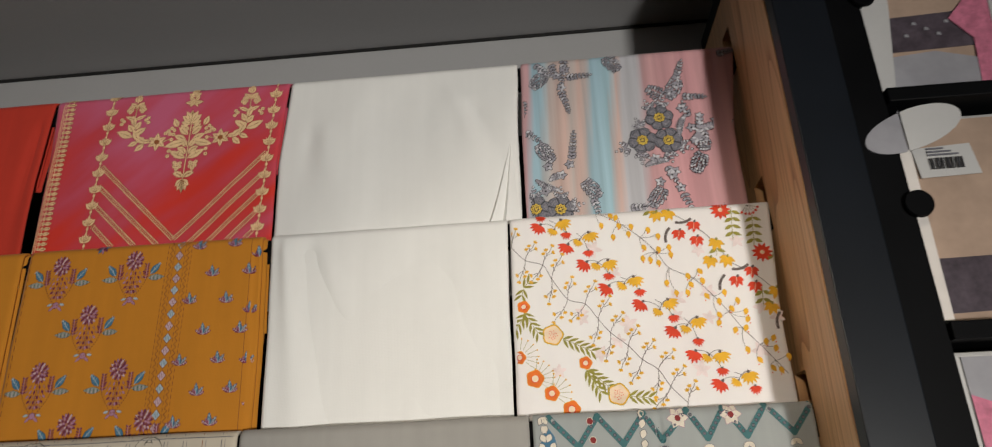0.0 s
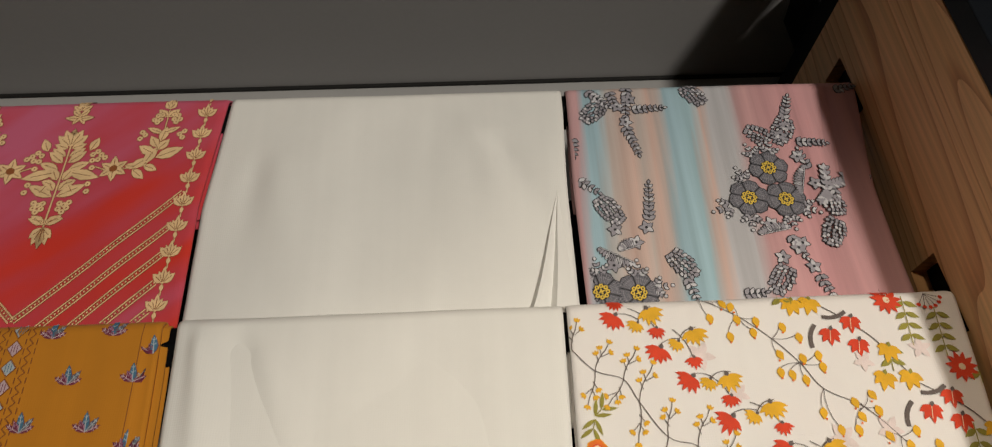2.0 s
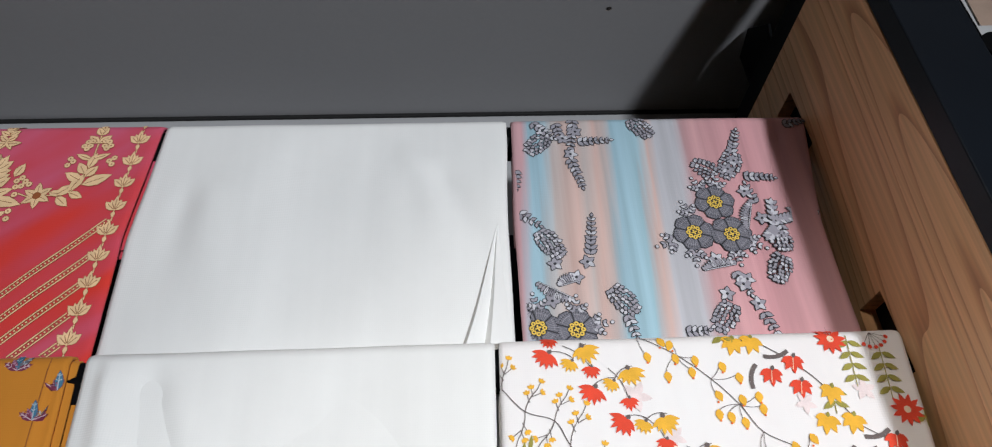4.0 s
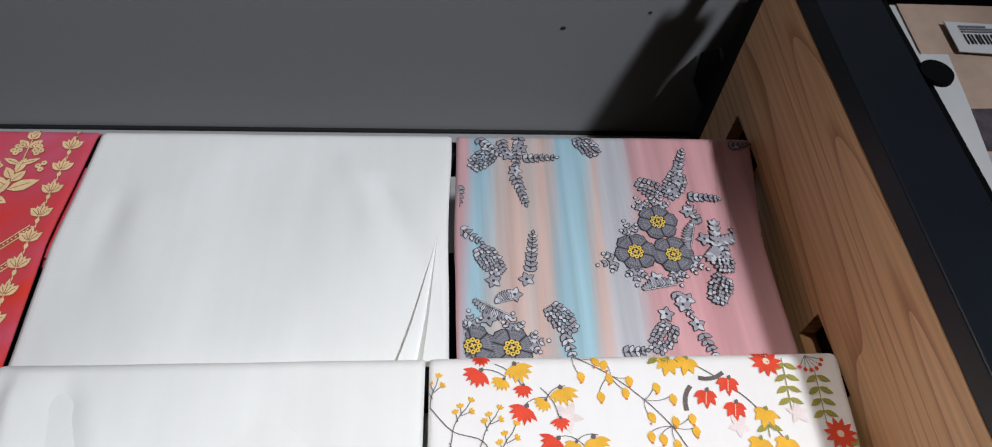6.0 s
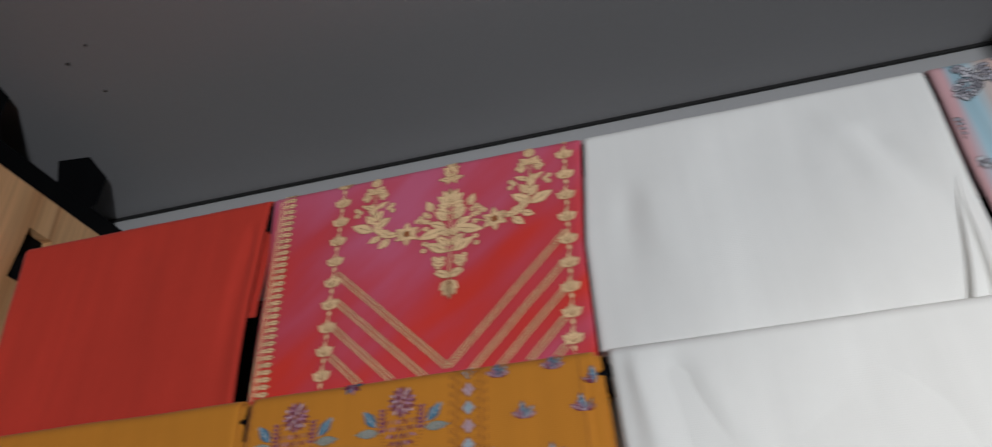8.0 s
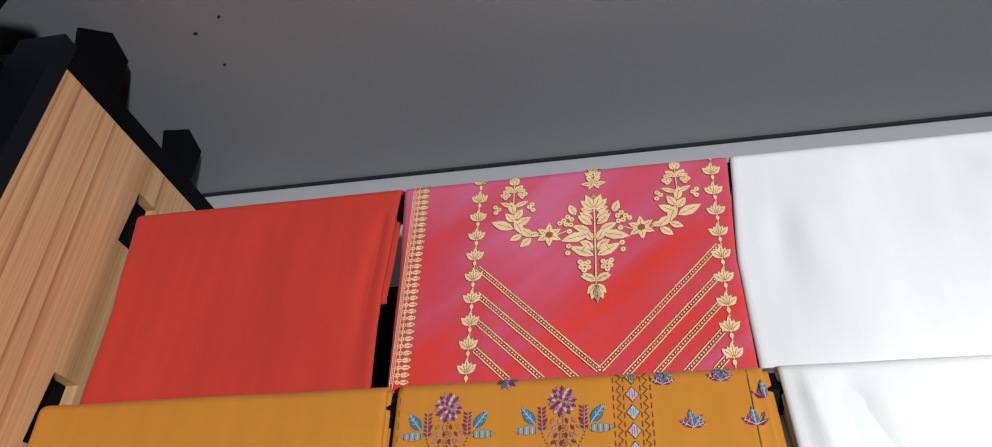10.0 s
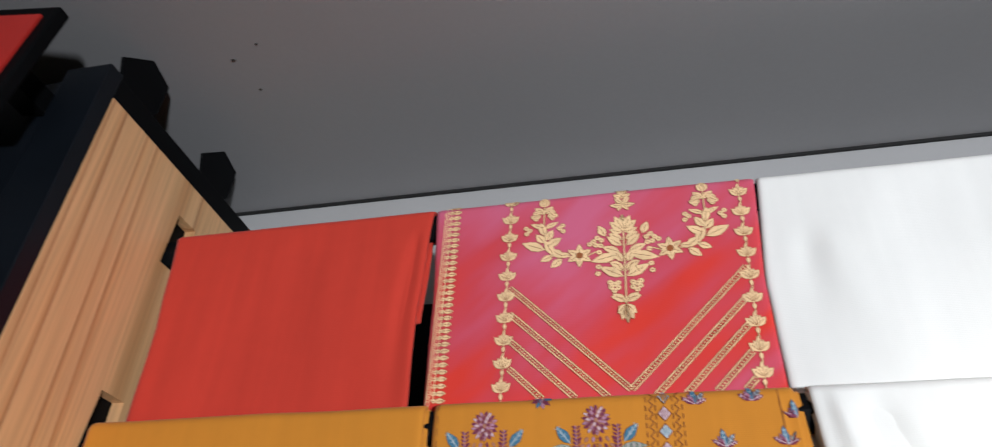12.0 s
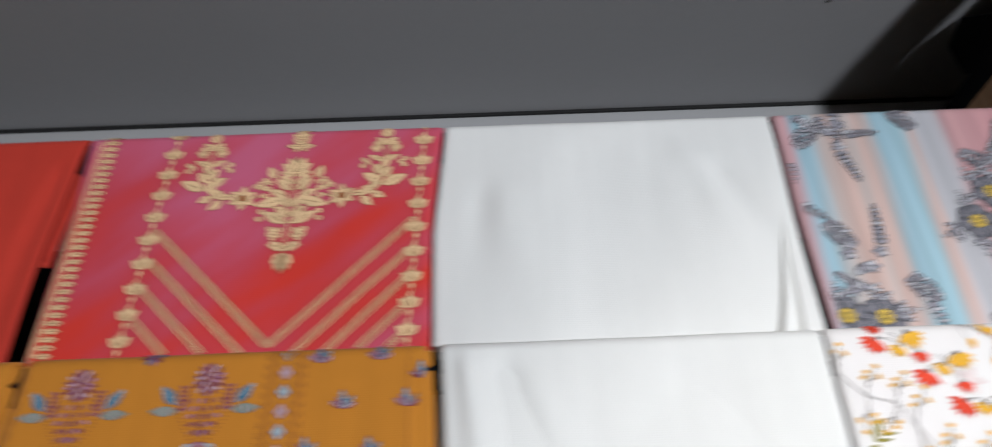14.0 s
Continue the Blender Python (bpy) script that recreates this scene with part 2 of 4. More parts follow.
# ---- draped fabrics ----
# front face of each row of cloth, and its fold over the bar
FRONT_Y = [1.107, 1.079, 1.055]
TOP_Z = [2.332, 2.030, 1.727]
ROLL = [0.013, 0.013, 0.013]


class Drape:
    """A folded length of cloth over a bar: where its front surface lies."""

    def __init__(self, row, x0, x1, length, seed, lean=0.0, folds=(), wave=0.0022, flare=(0.0, 0.0), dtop=0.0, dfront=0.0):
        self.row, self.x0, self.x1, self.length, self.seed = row, x0, x1, length, seed
        self.lean, self.folds, self.wave, self.flare = lean, folds, wave, flare
        self.top, self.front, self.r = TOP_Z[row] + dtop, FRONT_Y[row] + dfront, ROLL[row]

    def at(self, x, z, lift=0.0):
        """Point on the front at width x and height z, lifted off the cloth."""
        r, down = self.r, self.top - z
        if down < r:
            a = math.acos(max(-1, min(1, 1 - down / r)))
            y, ny, nz = self.front + r - r * math.sin(a), -math.sin(a), math.cos(a)
        else:
            y, ny, nz = self.front, -1.0, 0.0
        y += self.lean * max(0, down - r)
        k = min(1, down / 0.10)
        y += k * self.wave * noise.noise((x * 7 + self.seed * 3.1, z * 3.0, self.seed)) * 1.6
        y += k * self.wave * 0.35 * noise.noise((x * 25 + self.seed, z * 9, self.seed + 5))
        sag = 0.0012 * noise.noise((x * 9, self.seed * 2.3, 0)) * (1 - k)
        for fx, fz, fl, slope, width, depth in self.folds:
            d = fz - z
            if d > 0:
                w = width * (0.45 + d / max(fl, 0.01))
                g = math.exp(-((x - fx - slope * d) / w) ** 2)
                y += depth * g * min(1, d / 0.03) * max(0, 1 - d / fl) ** 0.6
        # the side edges turn back a little
        edge = min(x - self.x0, self.x1 - x)
        if edge < 0.004:
            y += 0.5 * (0.004 - edge) ** 2 / 0.004
        return Vector((x, y + ny * lift, z + sag + nz * lift))

    def edge(self, side, down):
        f = self.flare[side]
        base = (self.x0, self.x1)[side]
        return base + f * min(1, down / 0.16) + 0.0012 * noise.noise((down * 12, self.seed, side * 9))


def smooth_steps(n):
    return [i / n for i in range(n + 1)]


def drape_bm(d, nx=84, nz=64, thick=0.0025):
    """Front, fold and back leaf as one closed sheet."""
    bm = bmesh.new()
    rows = []
    r = d.r
    fold = [1 - math.cos(a * math.pi / 2) for a in smooth_steps(8)]
    downs = [r * f for f in fold] + [r + (d.length - r) * i / nz for i in range(1, nz + 1)]

    def ring(inner):
        out = []
        for down in reversed(downs):
            line = []
            for i in smooth_steps(nx):
                xa, xb = d.edge(0, down), d.edge(1, down)
                x = xa + (xb - xa) * i
                line.append(d.at(d.x0 + (d.x1 - d.x0) * i, d.top - down, -inner))
                line[-1].x = x
            out.append(line)
        for down in downs[1:]:
            if down > r + 0.16:
                break
            line = []
            for i in smooth_steps(nx):
                p = d.at(d.x0 + (d.x1 - d.x0) * i, d.top - down, -inner)
                xa, xb = d.edge(0, down), d.edge(1, down)
                line.append(Vector((xa + (xb - xa) * i, 2 * (d.front + r) - p.y, p.z)))
            out.append(line)
        return out

    outer = [[bm.verts.new(p) for p in line] for line in ring(0.0)]
    inner = [[bm.verts.new(p) for p in line] for line in ring(thick)]
    last = len(outer) - 1
    for a, b, c, e in zip(outer, outer[1:], inner, inner[1:]):
        for i in range(nx):
            bm.faces.new((a[i], a[i + 1], b[i + 1], b[i]))
            bm.faces.new((c[i], e[i], e[i + 1], c[i + 1]))
        for i in (0, nx):
            bm.faces.new((a[i], b[i], e[i], c[i]))
    for k in (0, last):
        for i in range(nx):
            bm.faces.new((outer[k][i], outer[k][i + 1], inner[k][i + 1], inner[k][i]))
    return bm


def fabric(label, d, material, group="fabrics on rods", part_label=""):
    ob = thing("draped_fabric", label, "fabric", group, ((d.x0 + d.x1) / 2, d.front + d.r, d.top))
    part("cloth", drape_bm(d), material, ob, part_label, True)
    return ob


WHITE = cloth_mat("ivory_cotton", (0.80, 0.80, 0.78), 0.02)
RED = cloth_mat("red_cotton", (0.53, 0.042, 0.025), 0.06)
MUSTARD = cloth_mat("mustard_cotton", (0.56, 0.215, 0.022), 0.05)
GREY = cloth_mat("grey_cotton", (0.33, 0.32, 0.30), 0.05)
TEAL_GROUND = cloth_mat("grey_green_cotton", (0.33, 0.355, 0.35), 0.05)
BEIGE = cloth_mat("beige_cotton", (0.55, 0.49, 0.40), 0.05)

D_RED = Drape(0, -1.212, -0.803, 0.42, 1, flare=(0.015, -0.012), wave=0.004, folds=((-0.822, 2.30, 0.30, -0.03, 0.012, 0.006), (-1.00, 2.31, 0.32, 0.03, 0.05, 0.004)))
D_ROSE = Drape(0, -0.799, -0.366, 0.42, 2, flare=(0.005, -0.014), wave=0.003)
D_WHITE = Drape(0, -0.362, 0.040, 0.42, 3, flare=(-0.016, -0.006), wave=0.006,
                folds=((-0.045, 2.27, 0.26, 0.42, 0.030, 0.007), (-0.085, 2.30, 0.26, 0.50, 0.024, -0.004), (-0.315, 2.24, 0.30, 0.12, 0.030, 0.003), (-0.285, 2.24, 0.30, 0.20, 0.030, -0.002), (-0.19, 2.31, 0.32, 0.05, 0.06, 0.003)))
D_PINK = Drape(0, 0.046, 0.411, 0.42, 4, flare=(-0.005, -0.022), folds=((0.372, 2.33, 0.4, -0.05, 0.020, 0.007),))
D_AMBER = Drape(1, -1.223, -0.783, 0.40, 5, flare=(0.004, 0.0))
D_MUSTARD = Drape(1, -0.770, -0.382, 0.40, 6, flare=(-0.004, 0.006), wave=0.003, folds=((-0.393, 2.03, 0.5, 0.03, 0.004, 0.004),))
D_WHITE2 = Drape(1, -0.367, 0.011, 0.40, 7, flare=(0.006, -0.004), wave=0.006,
                 folds=((-0.345, 2.026, 0.36, 0.10, 0.018, -0.008), (-0.308, 2.020, 0.36, 0.22, 0.034, 0.010), (-0.296, 2.010, 0.26, 0.36, 0.030, -0.004), (-0.12, 2.02, 0.34, 0.10, 0.06, 0.004)))
D_FLORAL = Drape(1, 0.015, 0.411, 0.40, 8, flare=(-0.003, -0.012))
D_BEIGE = Drape(2, -0.780, -0.385, 0.40, 9)
D_GREY = Drape(2, -0.381, 0.028, 0.40, 10)
D_TEAL = Drape(2, 0.033, 0.409, 0.40, 11, folds=((0.200, 1.735, 0.3, 0.12, 0.006, 0.008),))


def stripe_mat():
    """Watercolour stripes running down the cloth, with brushed streaks."""
    m = cloth_mat("watercolour_stripe_cotton", (0.6, 0.3, 0.3), 0.05)
    nt = m.node_tree
    n, l = nt.nodes, nt.links
    tc = n["Texture Coordinate"]
    sep = n.new("ShaderNodeSeparateXYZ")
    l.new(tc.outputs["Object"], sep.inputs[0])
    stretch = n.new("ShaderNodeMapping")
    stretch.inputs["Scale"].default_value = (60, 10, 2.2)
    l.new(tc.outputs["Object"], stretch.inputs["Vector"])
    streak = n.new("ShaderNodeTexNoise")
    streak.inputs["Scale"].default_value, streak.inputs["Detail"].default_value = 1.0, 6
    l.new(stretch.outputs[0], streak.inputs["Vector"])
    wob = n.new("ShaderNodeMath")
    wob.operation = "MULTIPLY_ADD"
    l.new(streak.outputs["Fac"], wob.inputs[0])
    wob.inputs[1].default_value = 0.030
    slant = n.new("ShaderNodeMath")
    slant.operation = "MULTIPLY_ADD"
    slant.inputs[1].default_value = -0.06
    l.new(sep.outputs["Z"], slant.inputs[0])
    l.new(sep.outputs["X"], slant.inputs[2])
    l.new(slant.outputs[0], wob.inputs[2])
    span = n.new("ShaderNodeMapRange")
    span.inputs["From Min"].default_value, span.inputs["From Max"].default_value = -0.187 + 0.005, 0.187 + 0.005
    l.new(wob.outputs[0], span.inputs["Value"])
    ramp = n.new("ShaderNodeValToRGB")
    pink, blue, sand, peach, pale = (0.55, 0.315, 0.325, 1), (0.33, 0.49, 0.57, 1), (0.49, 0.43, 0.41, 1), (0.57, 0.40, 0.355, 1), (0.48, 0.48, 0.51, 1)
    stops = [(0.0, pink), (0.07, (0.55, 0.33, 0.35, 1)), (0.10, blue), (0.13, blue), (0.17, sand), (0.23, peach), (0.27, sand), (0.30, peach), (0.335, (0.50, 0.42, 0.40, 1)), (0.37, blue), (0.44, (0.34, 0.51, 0.58, 1)), (0.47, peach), (0.50, pale), (0.57, pale), (0.62, pink), (0.78, (0.60, 0.31, 0.33, 1)), (1.0, pink)]
    el = ramp.color_ramp.elements
    el[0].position, el[0].color = stops[0]
    el[1].position, el[1].color = stops[-1]
    for p, c in stops[1:-1]:
        el.new(p).color = c
    l.new(span.outputs[0], ramp.inputs["Fac"])
    tone = n.new("ShaderNodeMapRange")
    tone.inputs["From Min"].default_value, tone.inputs["From Max"].default_value = 0.3, 0.75
    tone.inputs["To Min"].default_value, tone.inputs["To Max"].default_value = 1.18, 0.78
    l.new(streak.outputs["Fac"], tone.inputs["Value"])
    mul = n.new("ShaderNodeMix")
    mul.data_type, mul.blend_type = "RGBA", "MULTIPLY"
    mul.inputs["Factor"].default_value = 1
    l.new(ramp.outputs["Color"], mul.inputs["A"])
    l.new(tone.outputs[0], mul.inputs["B"])
    l.new(mul.outputs["Result"], n["Principled BSDF"].inputs["Base Color"])
    return m


def dye_mat():
    """Red cotton with pink clouds that run aslant and gather at the top."""
    m = cloth_mat("pink_red_tie_dye", (0.6, 0.05, 0.05), 0.05)
    nt = m.node_tree
    n, l = nt.nodes, nt.links
    tc = n["Texture Coordinate"]
    sep = n.new("ShaderNodeSeparateXYZ")
    l.new(tc.outputs["Object"], sep.inputs[0])
    mp = n.new("ShaderNodeMapping")
    mp.inputs["Scale"].default_value = (3.5, 3.5, 13)
    turn = n.new("ShaderNodeMapping")
    turn.inputs["Rotation"].default_value = (0, radians(40), 0)
    l.new(tc.outputs["Object"], turn.inputs["Vector"])
    l.new(turn.outputs[0], mp.inputs["Vector"])
    cloud = n.new("ShaderNodeTexNoise")
    cloud.inputs["Scale"].default_value, cloud.inputs["Detail"].default_value = 1.0, 3
    l.new(mp.outputs[0], cloud.inputs["Vector"])
    up = n.new("ShaderNodeMapRange")
    up.inputs["From Min"].default_value, up.inputs["From Max"].default_value = -0.22, 0.0
    up.inputs["To Min"].default_value, up.inputs["To Max"].default_value = -0.04, 0.24
    l.new(sep.outputs["Z"], up.inputs["Value"])
    add = n.new("ShaderNodeMath")
    l.new(cloud.outputs["Fac"], add.inputs[0])
    l.new(up.outputs[0], add.inputs[1])
    ramp = n.new("ShaderNodeValToRGB")
    el = ramp.color_ramp.elements
    el[0].position, el[0].color = 0.38, (0.66, 0.042, 0.028, 1)
    el[1].position, el[1].color = 0.80, (0.58, 0.12, 0.215, 1)
    el.new(0.55).color = (0.58, 0.060, 0.085, 1)
    l.new(add.outputs[0], ramp.inputs["Fac"])
    l.new(ramp.outputs["Color"], n["Principled BSDF"].inputs["Base Color"])
    return m


PINK, ROSE = stripe_mat(), dye_mat()
FLORAL_GROUND = cloth_mat("white_printed_cotton", (0.82, 0.81, 0.80), 0.02, second=(0.81, 0.77, 0.76))

F_RED = fabric("plain bright red cotton draped over a bar", D_RED, RED)
F_ROSE = fabric("red and pink tie-dyed cotton with golden floral neckline print", D_ROSE, ROSE)
F_WHITE = fabric("plain ivory cotton draped over the top bar", D_WHITE, WHITE)
F_PINK = fabric("pink and blue watercolour striped cotton with grey embroidered roses", D_PINK, PINK)
F_AMBER = fabric("plain mustard cotton draped over a bar", D_AMBER, MUSTARD)
F_MUSTARD = fabric("mustard cotton with purple and blue embroidered flowers", D_MUSTARD, MUSTARD)
F_WHITE2 = fabric("plain ivory cotton draped over the middle bar", D_WHITE2, WHITE)
F_FLORAL = fabric("white cotton printed with red and yellow flowers", D_FLORAL, FLORAL_GROUND)
F_BEIGE = fabric("beige checked cotton with embroidered motifs", D_BEIGE, BEIGE)
F_GREY = fabric("plain grey cotton draped over the lower bar", D_GREY, GREY)
F_TEAL = fabric("grey-green cotton with teal zigzag embroidery", D_TEAL, TEAL_GROUND)

# ---- printed and stitched motifs, laid on the cloth ----


def ink(name, colour, rough=0.8, vary=0.15):
    return mat(name, colour, rough, 0, vary, 60, 700, 0.3)


GOLD, GOLD_LINE = ink("golden_print", (0.80, 0.56, 0.31)), ink("brown_print_line", (0.28, 0.08, 0.02))
SLATE, INKY, SILVER, YOLK = ink("slate_thread", (0.13, 0.13, 0.155)), ink("black_thread", (0.022, 0.022, 0.028)), ink("pale_grey_thread", (0.52, 0.52, 0.56)), ink("yellow_thread", (0.72, 0.50, 0.08))
SCARLET, YELLOW, OLIVE, STEM, CREAM, ORANGE, PALE_PINK = ink("scarlet_print", (0.70, 0.055, 0.02)), ink("yellow_print", (0.78, 0.42, 0.03)), ink("olive_print", (0.30, 0.27, 0.05)), ink("dark_stem_print", (0.13, 0.105, 0.10)), ink("cream_print", (0.80, 0.62, 0.45)), ink("orange_print", (0.76, 0.16, 0.02)), ink("faint_pink_print", (0.78, 0.67, 0.66))
DUSTY = ink("dusty_rose_thread", (0.40, 0.17, 0.10))
PLUM, LILAC, BLUE, SKY, RUST = ink("plum_thread", (0.17, 0.025, 0.06)), ink("lilac_thread", (0.40, 0.20, 0.29)), ink("blue_thread", (0.05, 0.16, 0.26)), ink("pale_blue_thread", (0.40, 0.46, 0.50)), ink("rust_thread_and_crease", (0.24, 0.07, 0.015))
TEAL, PEARL, MAROON = ink("teal_thread", (0.045, 0.15, 0.16)), ink("pearl_thread", (0.68, 0.62, 0.52)), ink("maroon_thread", (0.22, 0.02, 0.02))


class Motifs:
    """Flat shapes on one drape, gathered colour by colour."""

    def __init__(self, d, ob):
        self.d, self.ob, self.groups, self.now = d, ob, {}, "fine_print"
        self.lay = (1.0, 0.0, 0.0, 0.0, 1.0, 0.0)

    def begin(self, name="fine_print"):
        """What follows is one motif of its own; with no name, loose fine print."""
        self.now = name if name == "fine_print" else (name, len(self.groups))

    def poly(self, pts, material, level):
        d = self.d
        a, b, c, e, f, g = self.lay
        pts = [(a * x + b * z + c, e * x + f * z + g) for x, z in pts]
        cx = sum(p[0] for p in pts) / len(pts)
        cz = sum(p[1] for p in pts) / len(pts)
        down = max(0.0, d.top - cz)
        if cz > d.top - 0.0015 or cx < d.edge(0, down) + 0.001 or cx > d.edge(1, down) - 0.001 or cz < d.top - d.length + 0.02:
            return
        self.groups.setdefault(self.now, []).append((pts, level, material))

    def leaf(self, x, z, angle, length, width, material, level=1, line=None, rim=0.0009):
        a = radians(angle)
        ca, sa = math.cos(a), math.sin(a)

        def shape(grow):
            pts = []
            for t, w in ((0, 0), (0.22, 0.75), (0.48, 1), (0.75, 0.62), (1, 0), (0.75, -0.62), (0.48, -1), (0.22, -0.75)):
                u = t * (length + 2 * grow) - grow
                v = w * (width / 2 + grow)
                pts.append((x + ca * u - sa * v, z + sa * u + ca * v))
            return pts
        if line:
            self.poly(shape(rim), line, level - 0.5)
        self.poly(shape(0), material, level)
        if line is GOLD_LINE and length > 0.012:
            self.stroke([(x + ca * length * 0.1, z + sa * length * 0.1), (x + ca * length * 0.72, z + sa * length * 0.72)], 0.0007, line, level + 0.4)

    def disc(self, x, z, r, material, level=1, line=None, rim=0.0008, n=9, lobes=0.0, turn=0.0):
        def shape(grow):
            return [(x + (r + grow) * (1 + lobes * math.cos(5 * a + turn)) * math.cos(a), z + (r + grow) * (1 + lobes * math.cos(5 * a + turn)) * math.sin(a)) for a in [2 * math.pi * i / n for i in range(n)]]
        if line:
            self.poly(shape(rim), line, level - 0.5)
        self.poly(shape(0), material, level)

    def flower(self, x, z, r, n, material, heart, level=1, line=None, turn=0.0, wide=0.7, rim=0.0007):
        for k in range(n):
            self.leaf(x, z, turn + 360 * k / n, r, r * wide, material, level + 0.02 * k, line, rim)
        if heart:
            self.disc(x, z, r * 0.28, heart, level + 1)

    def stroke(self, pts, width, material, level=1, step=0.012):
        for (xa, za), (xb, zb) in zip(pts, pts[1:]):
            length = math.hypot(xb - xa, zb - za)
            if length < 1e-6:
                continue
            nx, nz = -(zb - za) / length * width / 2, (xb - xa) / length * width / 2
            k = max(1, int(length / step))
            for i in range(k):
                s, e = i / k, (i + 1) / k
                x0, z0, x1, z1 = xa + (xb - xa) * s, za + (zb - za) * s, xa + (xb - xa) * e, za + (zb - za) * e
                self.poly([(x0 + nx, z0 + nz), (x1 + nx, z1 + nz), (x1 - nx, z1 - nz), (x0 - nx, z0 - nz)], material, level)

    def finish(self):
        d = self.d
        for key, polys in self.groups.items():
            verts, faces, slots, used = [], [], [], []
            for pts, level, material in polys:
                start = len(verts)
                for x, z in pts:
                    z = min(z, d.top - 0.0004)
                    x = min(max(x, d.x0 - 0.002), d.x1 + 0.002)
                    verts.append(d.at(x, z, 0.0011 + 0.00018 * level) - Vector(self.ob.location))
                faces.append(tuple(range(start, len(verts))))
                if material not in used:
                    used.append(material)
                slots.append(used.index(material))
            name = key if isinstance(key, str) else key[0]
            me = bpy.data.meshes.new(name)
            me.from_pydata(verts, [], faces)
            for material in used:
                me.materials.append(material)
            me.polygons.foreach_set("material_index", slots)
            ob = new(name, me)
            ob.parent = self.ob
            if isinstance(key, str):
                tagged(ob, "fine lines and small leaves laid on the cloth as print or crease shade", kind="stuff")


def mm(pairs):
    return [(x / 1000, z / 1000) for x, z in pairs]


# golden neckline on the red and pink cloth
m = Motifs(D_ROSE, F_ROSE)
rnd = random.Random(4)
AXIS = lambda z: -0.5385 - 0.038 * (2.326 - z)
m.begin("border_band")
for k in range(32):
    z = 2.327 - k * 0.0092
    x = -0.783 - 0.022 * (2.33 - z)
    m.leaf(x + 0.0095, z, 0, 0.0125, 0.0070, GOLD, 1, GOLD_LINE, 0.0006)
    m.disc(x + 0.0185, z, 0.0011, GOLD_LINE, 2.2, n=6)
    m.disc(x + 0.0080, z, 0.0025, GOLD, 1.5, GOLD_LINE, 0.0006)
    m.disc(x + 0.0080, z, 0.0010, GOLD_LINE, 2.2, n=6)
    arch = [(x + 0.0036 + 0.0040 * math.sin(a), z + 0.0046 - 0.0038 * math.cos(a)) for a in (0.0, 0.8, 1.57, 2.3, 3.14)]
    m.stroke(arch, 0.0011, GOLD, 1.2)
    for q in range(3):
        m.disc(x + 0.0006, z + 0.0031 * q, 0.0010, GOLD, 1.3, n=6)
for off in (-0.0014, 0.0026):
    m.stroke([(-0.783 + off, 2.331), (-0.7895 + off, 2.035)], 0.0009, GOLD, 0.9)
for xs, zs, step in (((-0.690, -0.699), 2.326, 0.0303), ((-0.3875, -0.4035), 2.337, 0.0313)):
    m.begin("leaf_vine")
    for k in range(10):
        z = zs - step * k
        x = xs[0] + (xs[1] - xs[0]) * k / 9
        m.stroke([(x, z + 0.004), (x, z - 0.021)], 0.0022, GOLD_LINE, 0.6)
        m.stroke([(x, z + 0.004), (x, z - 0.021)], 0.0013, GOLD, 0.8)
        for a, ln, w in ((136, 0.0160, 0.0090), (44, 0.0160, 0.0090), (112, 0.0150, 0.0062), (68, 0.0150, 0.0062), (90, 0.0195, 0.0066)):
            m.leaf(x, z - 0.0065, a, ln, w, GOLD, 1 + 0.004 * (90 - abs(90 - a)), GOLD_LINE, 0.0006)
        m.leaf(x, z - 0.008, 270, 0.0085, 0.0046, GOLD, 1.8, GOLD_LINE, 0.0005)


def double_rule(a, b):
    """Two gold rails with a row of beads between them."""
    m.begin("chevron_stripe")
    (xa, za), (xb, zb) = a, b
    ln = math.hypot(xb - xa, zb - za)
    nx, nz = -(zb - za) / ln, (xb - xa) / ln
    for width, ink_used, level in ((0.0024, GOLD_LINE, 0.5), (0.0013, GOLD, 1)):
        for o in (-0.0031, 0.0031):
            m.stroke([(xa + nx * o, za + nz * o), (xb + nx * o, zb + nz * o)], width, ink_used, level)
    k = int(ln / 0.0042)
    for i in range(k + 1):
        m.disc(xa + (xb - xa) * i / k, za + (zb - za) * i / k, 0.0011, GOLD, 1.2, GOLD_LINE, 0.0006, 6)


for left, right in (((-0.690, 2.186), (-0.5485, 2.045)), ((-0.690, 2.149), (-0.574, 2.036)), ((-0.689, 2.112), (-0.612, 2.036)), ((-0.690, 2.076), (-0.650, 2.036)),
                    ((-0.398, 2.192), (-0.5475, 2.045)), ((-0.403, 2.152), (-0.521, 2.036)), ((-0.407, 2.116), (-0.488, 2.036)), ((-0.410, 2.081), (-0.455, 2.036)), ((-0.411, 2.049), (-0.424, 2.036))):
    double_rule(left, right)


def both(s, angle):
    return angle if s > 0 else 180 - angle


# the central spray and the garlands, both halves alike; heights over the tip at 2.128
TIP = 2.128
SPRAY = [(0, 135, 90, 25, 10), (0, 135, 66, 25, 9), (1, 135, 42, 22, 9), (2, 132, 18, 17, 8), (24, 128, 66, 19, 9), (2, 121, 32, 20, 8), (3, 112, 40, 24, 9), (6, 103, 22, 24, 9),
         (8, 99, -14, 36, 12), (3, 88, 62, 20, 9), (5, 82, 22, 15, 8), (12, 82, -62, 16, 8), (2, 66, 28, 34, 11), (3, 74, 60, 18, 8), (1, 30, 38, 19, 9), (1, 34, 12, 18, 8), (0, 26, -48, 17, 8), (0, 27, -72, 23, 8), (0, 28, -90, 28, 8)]
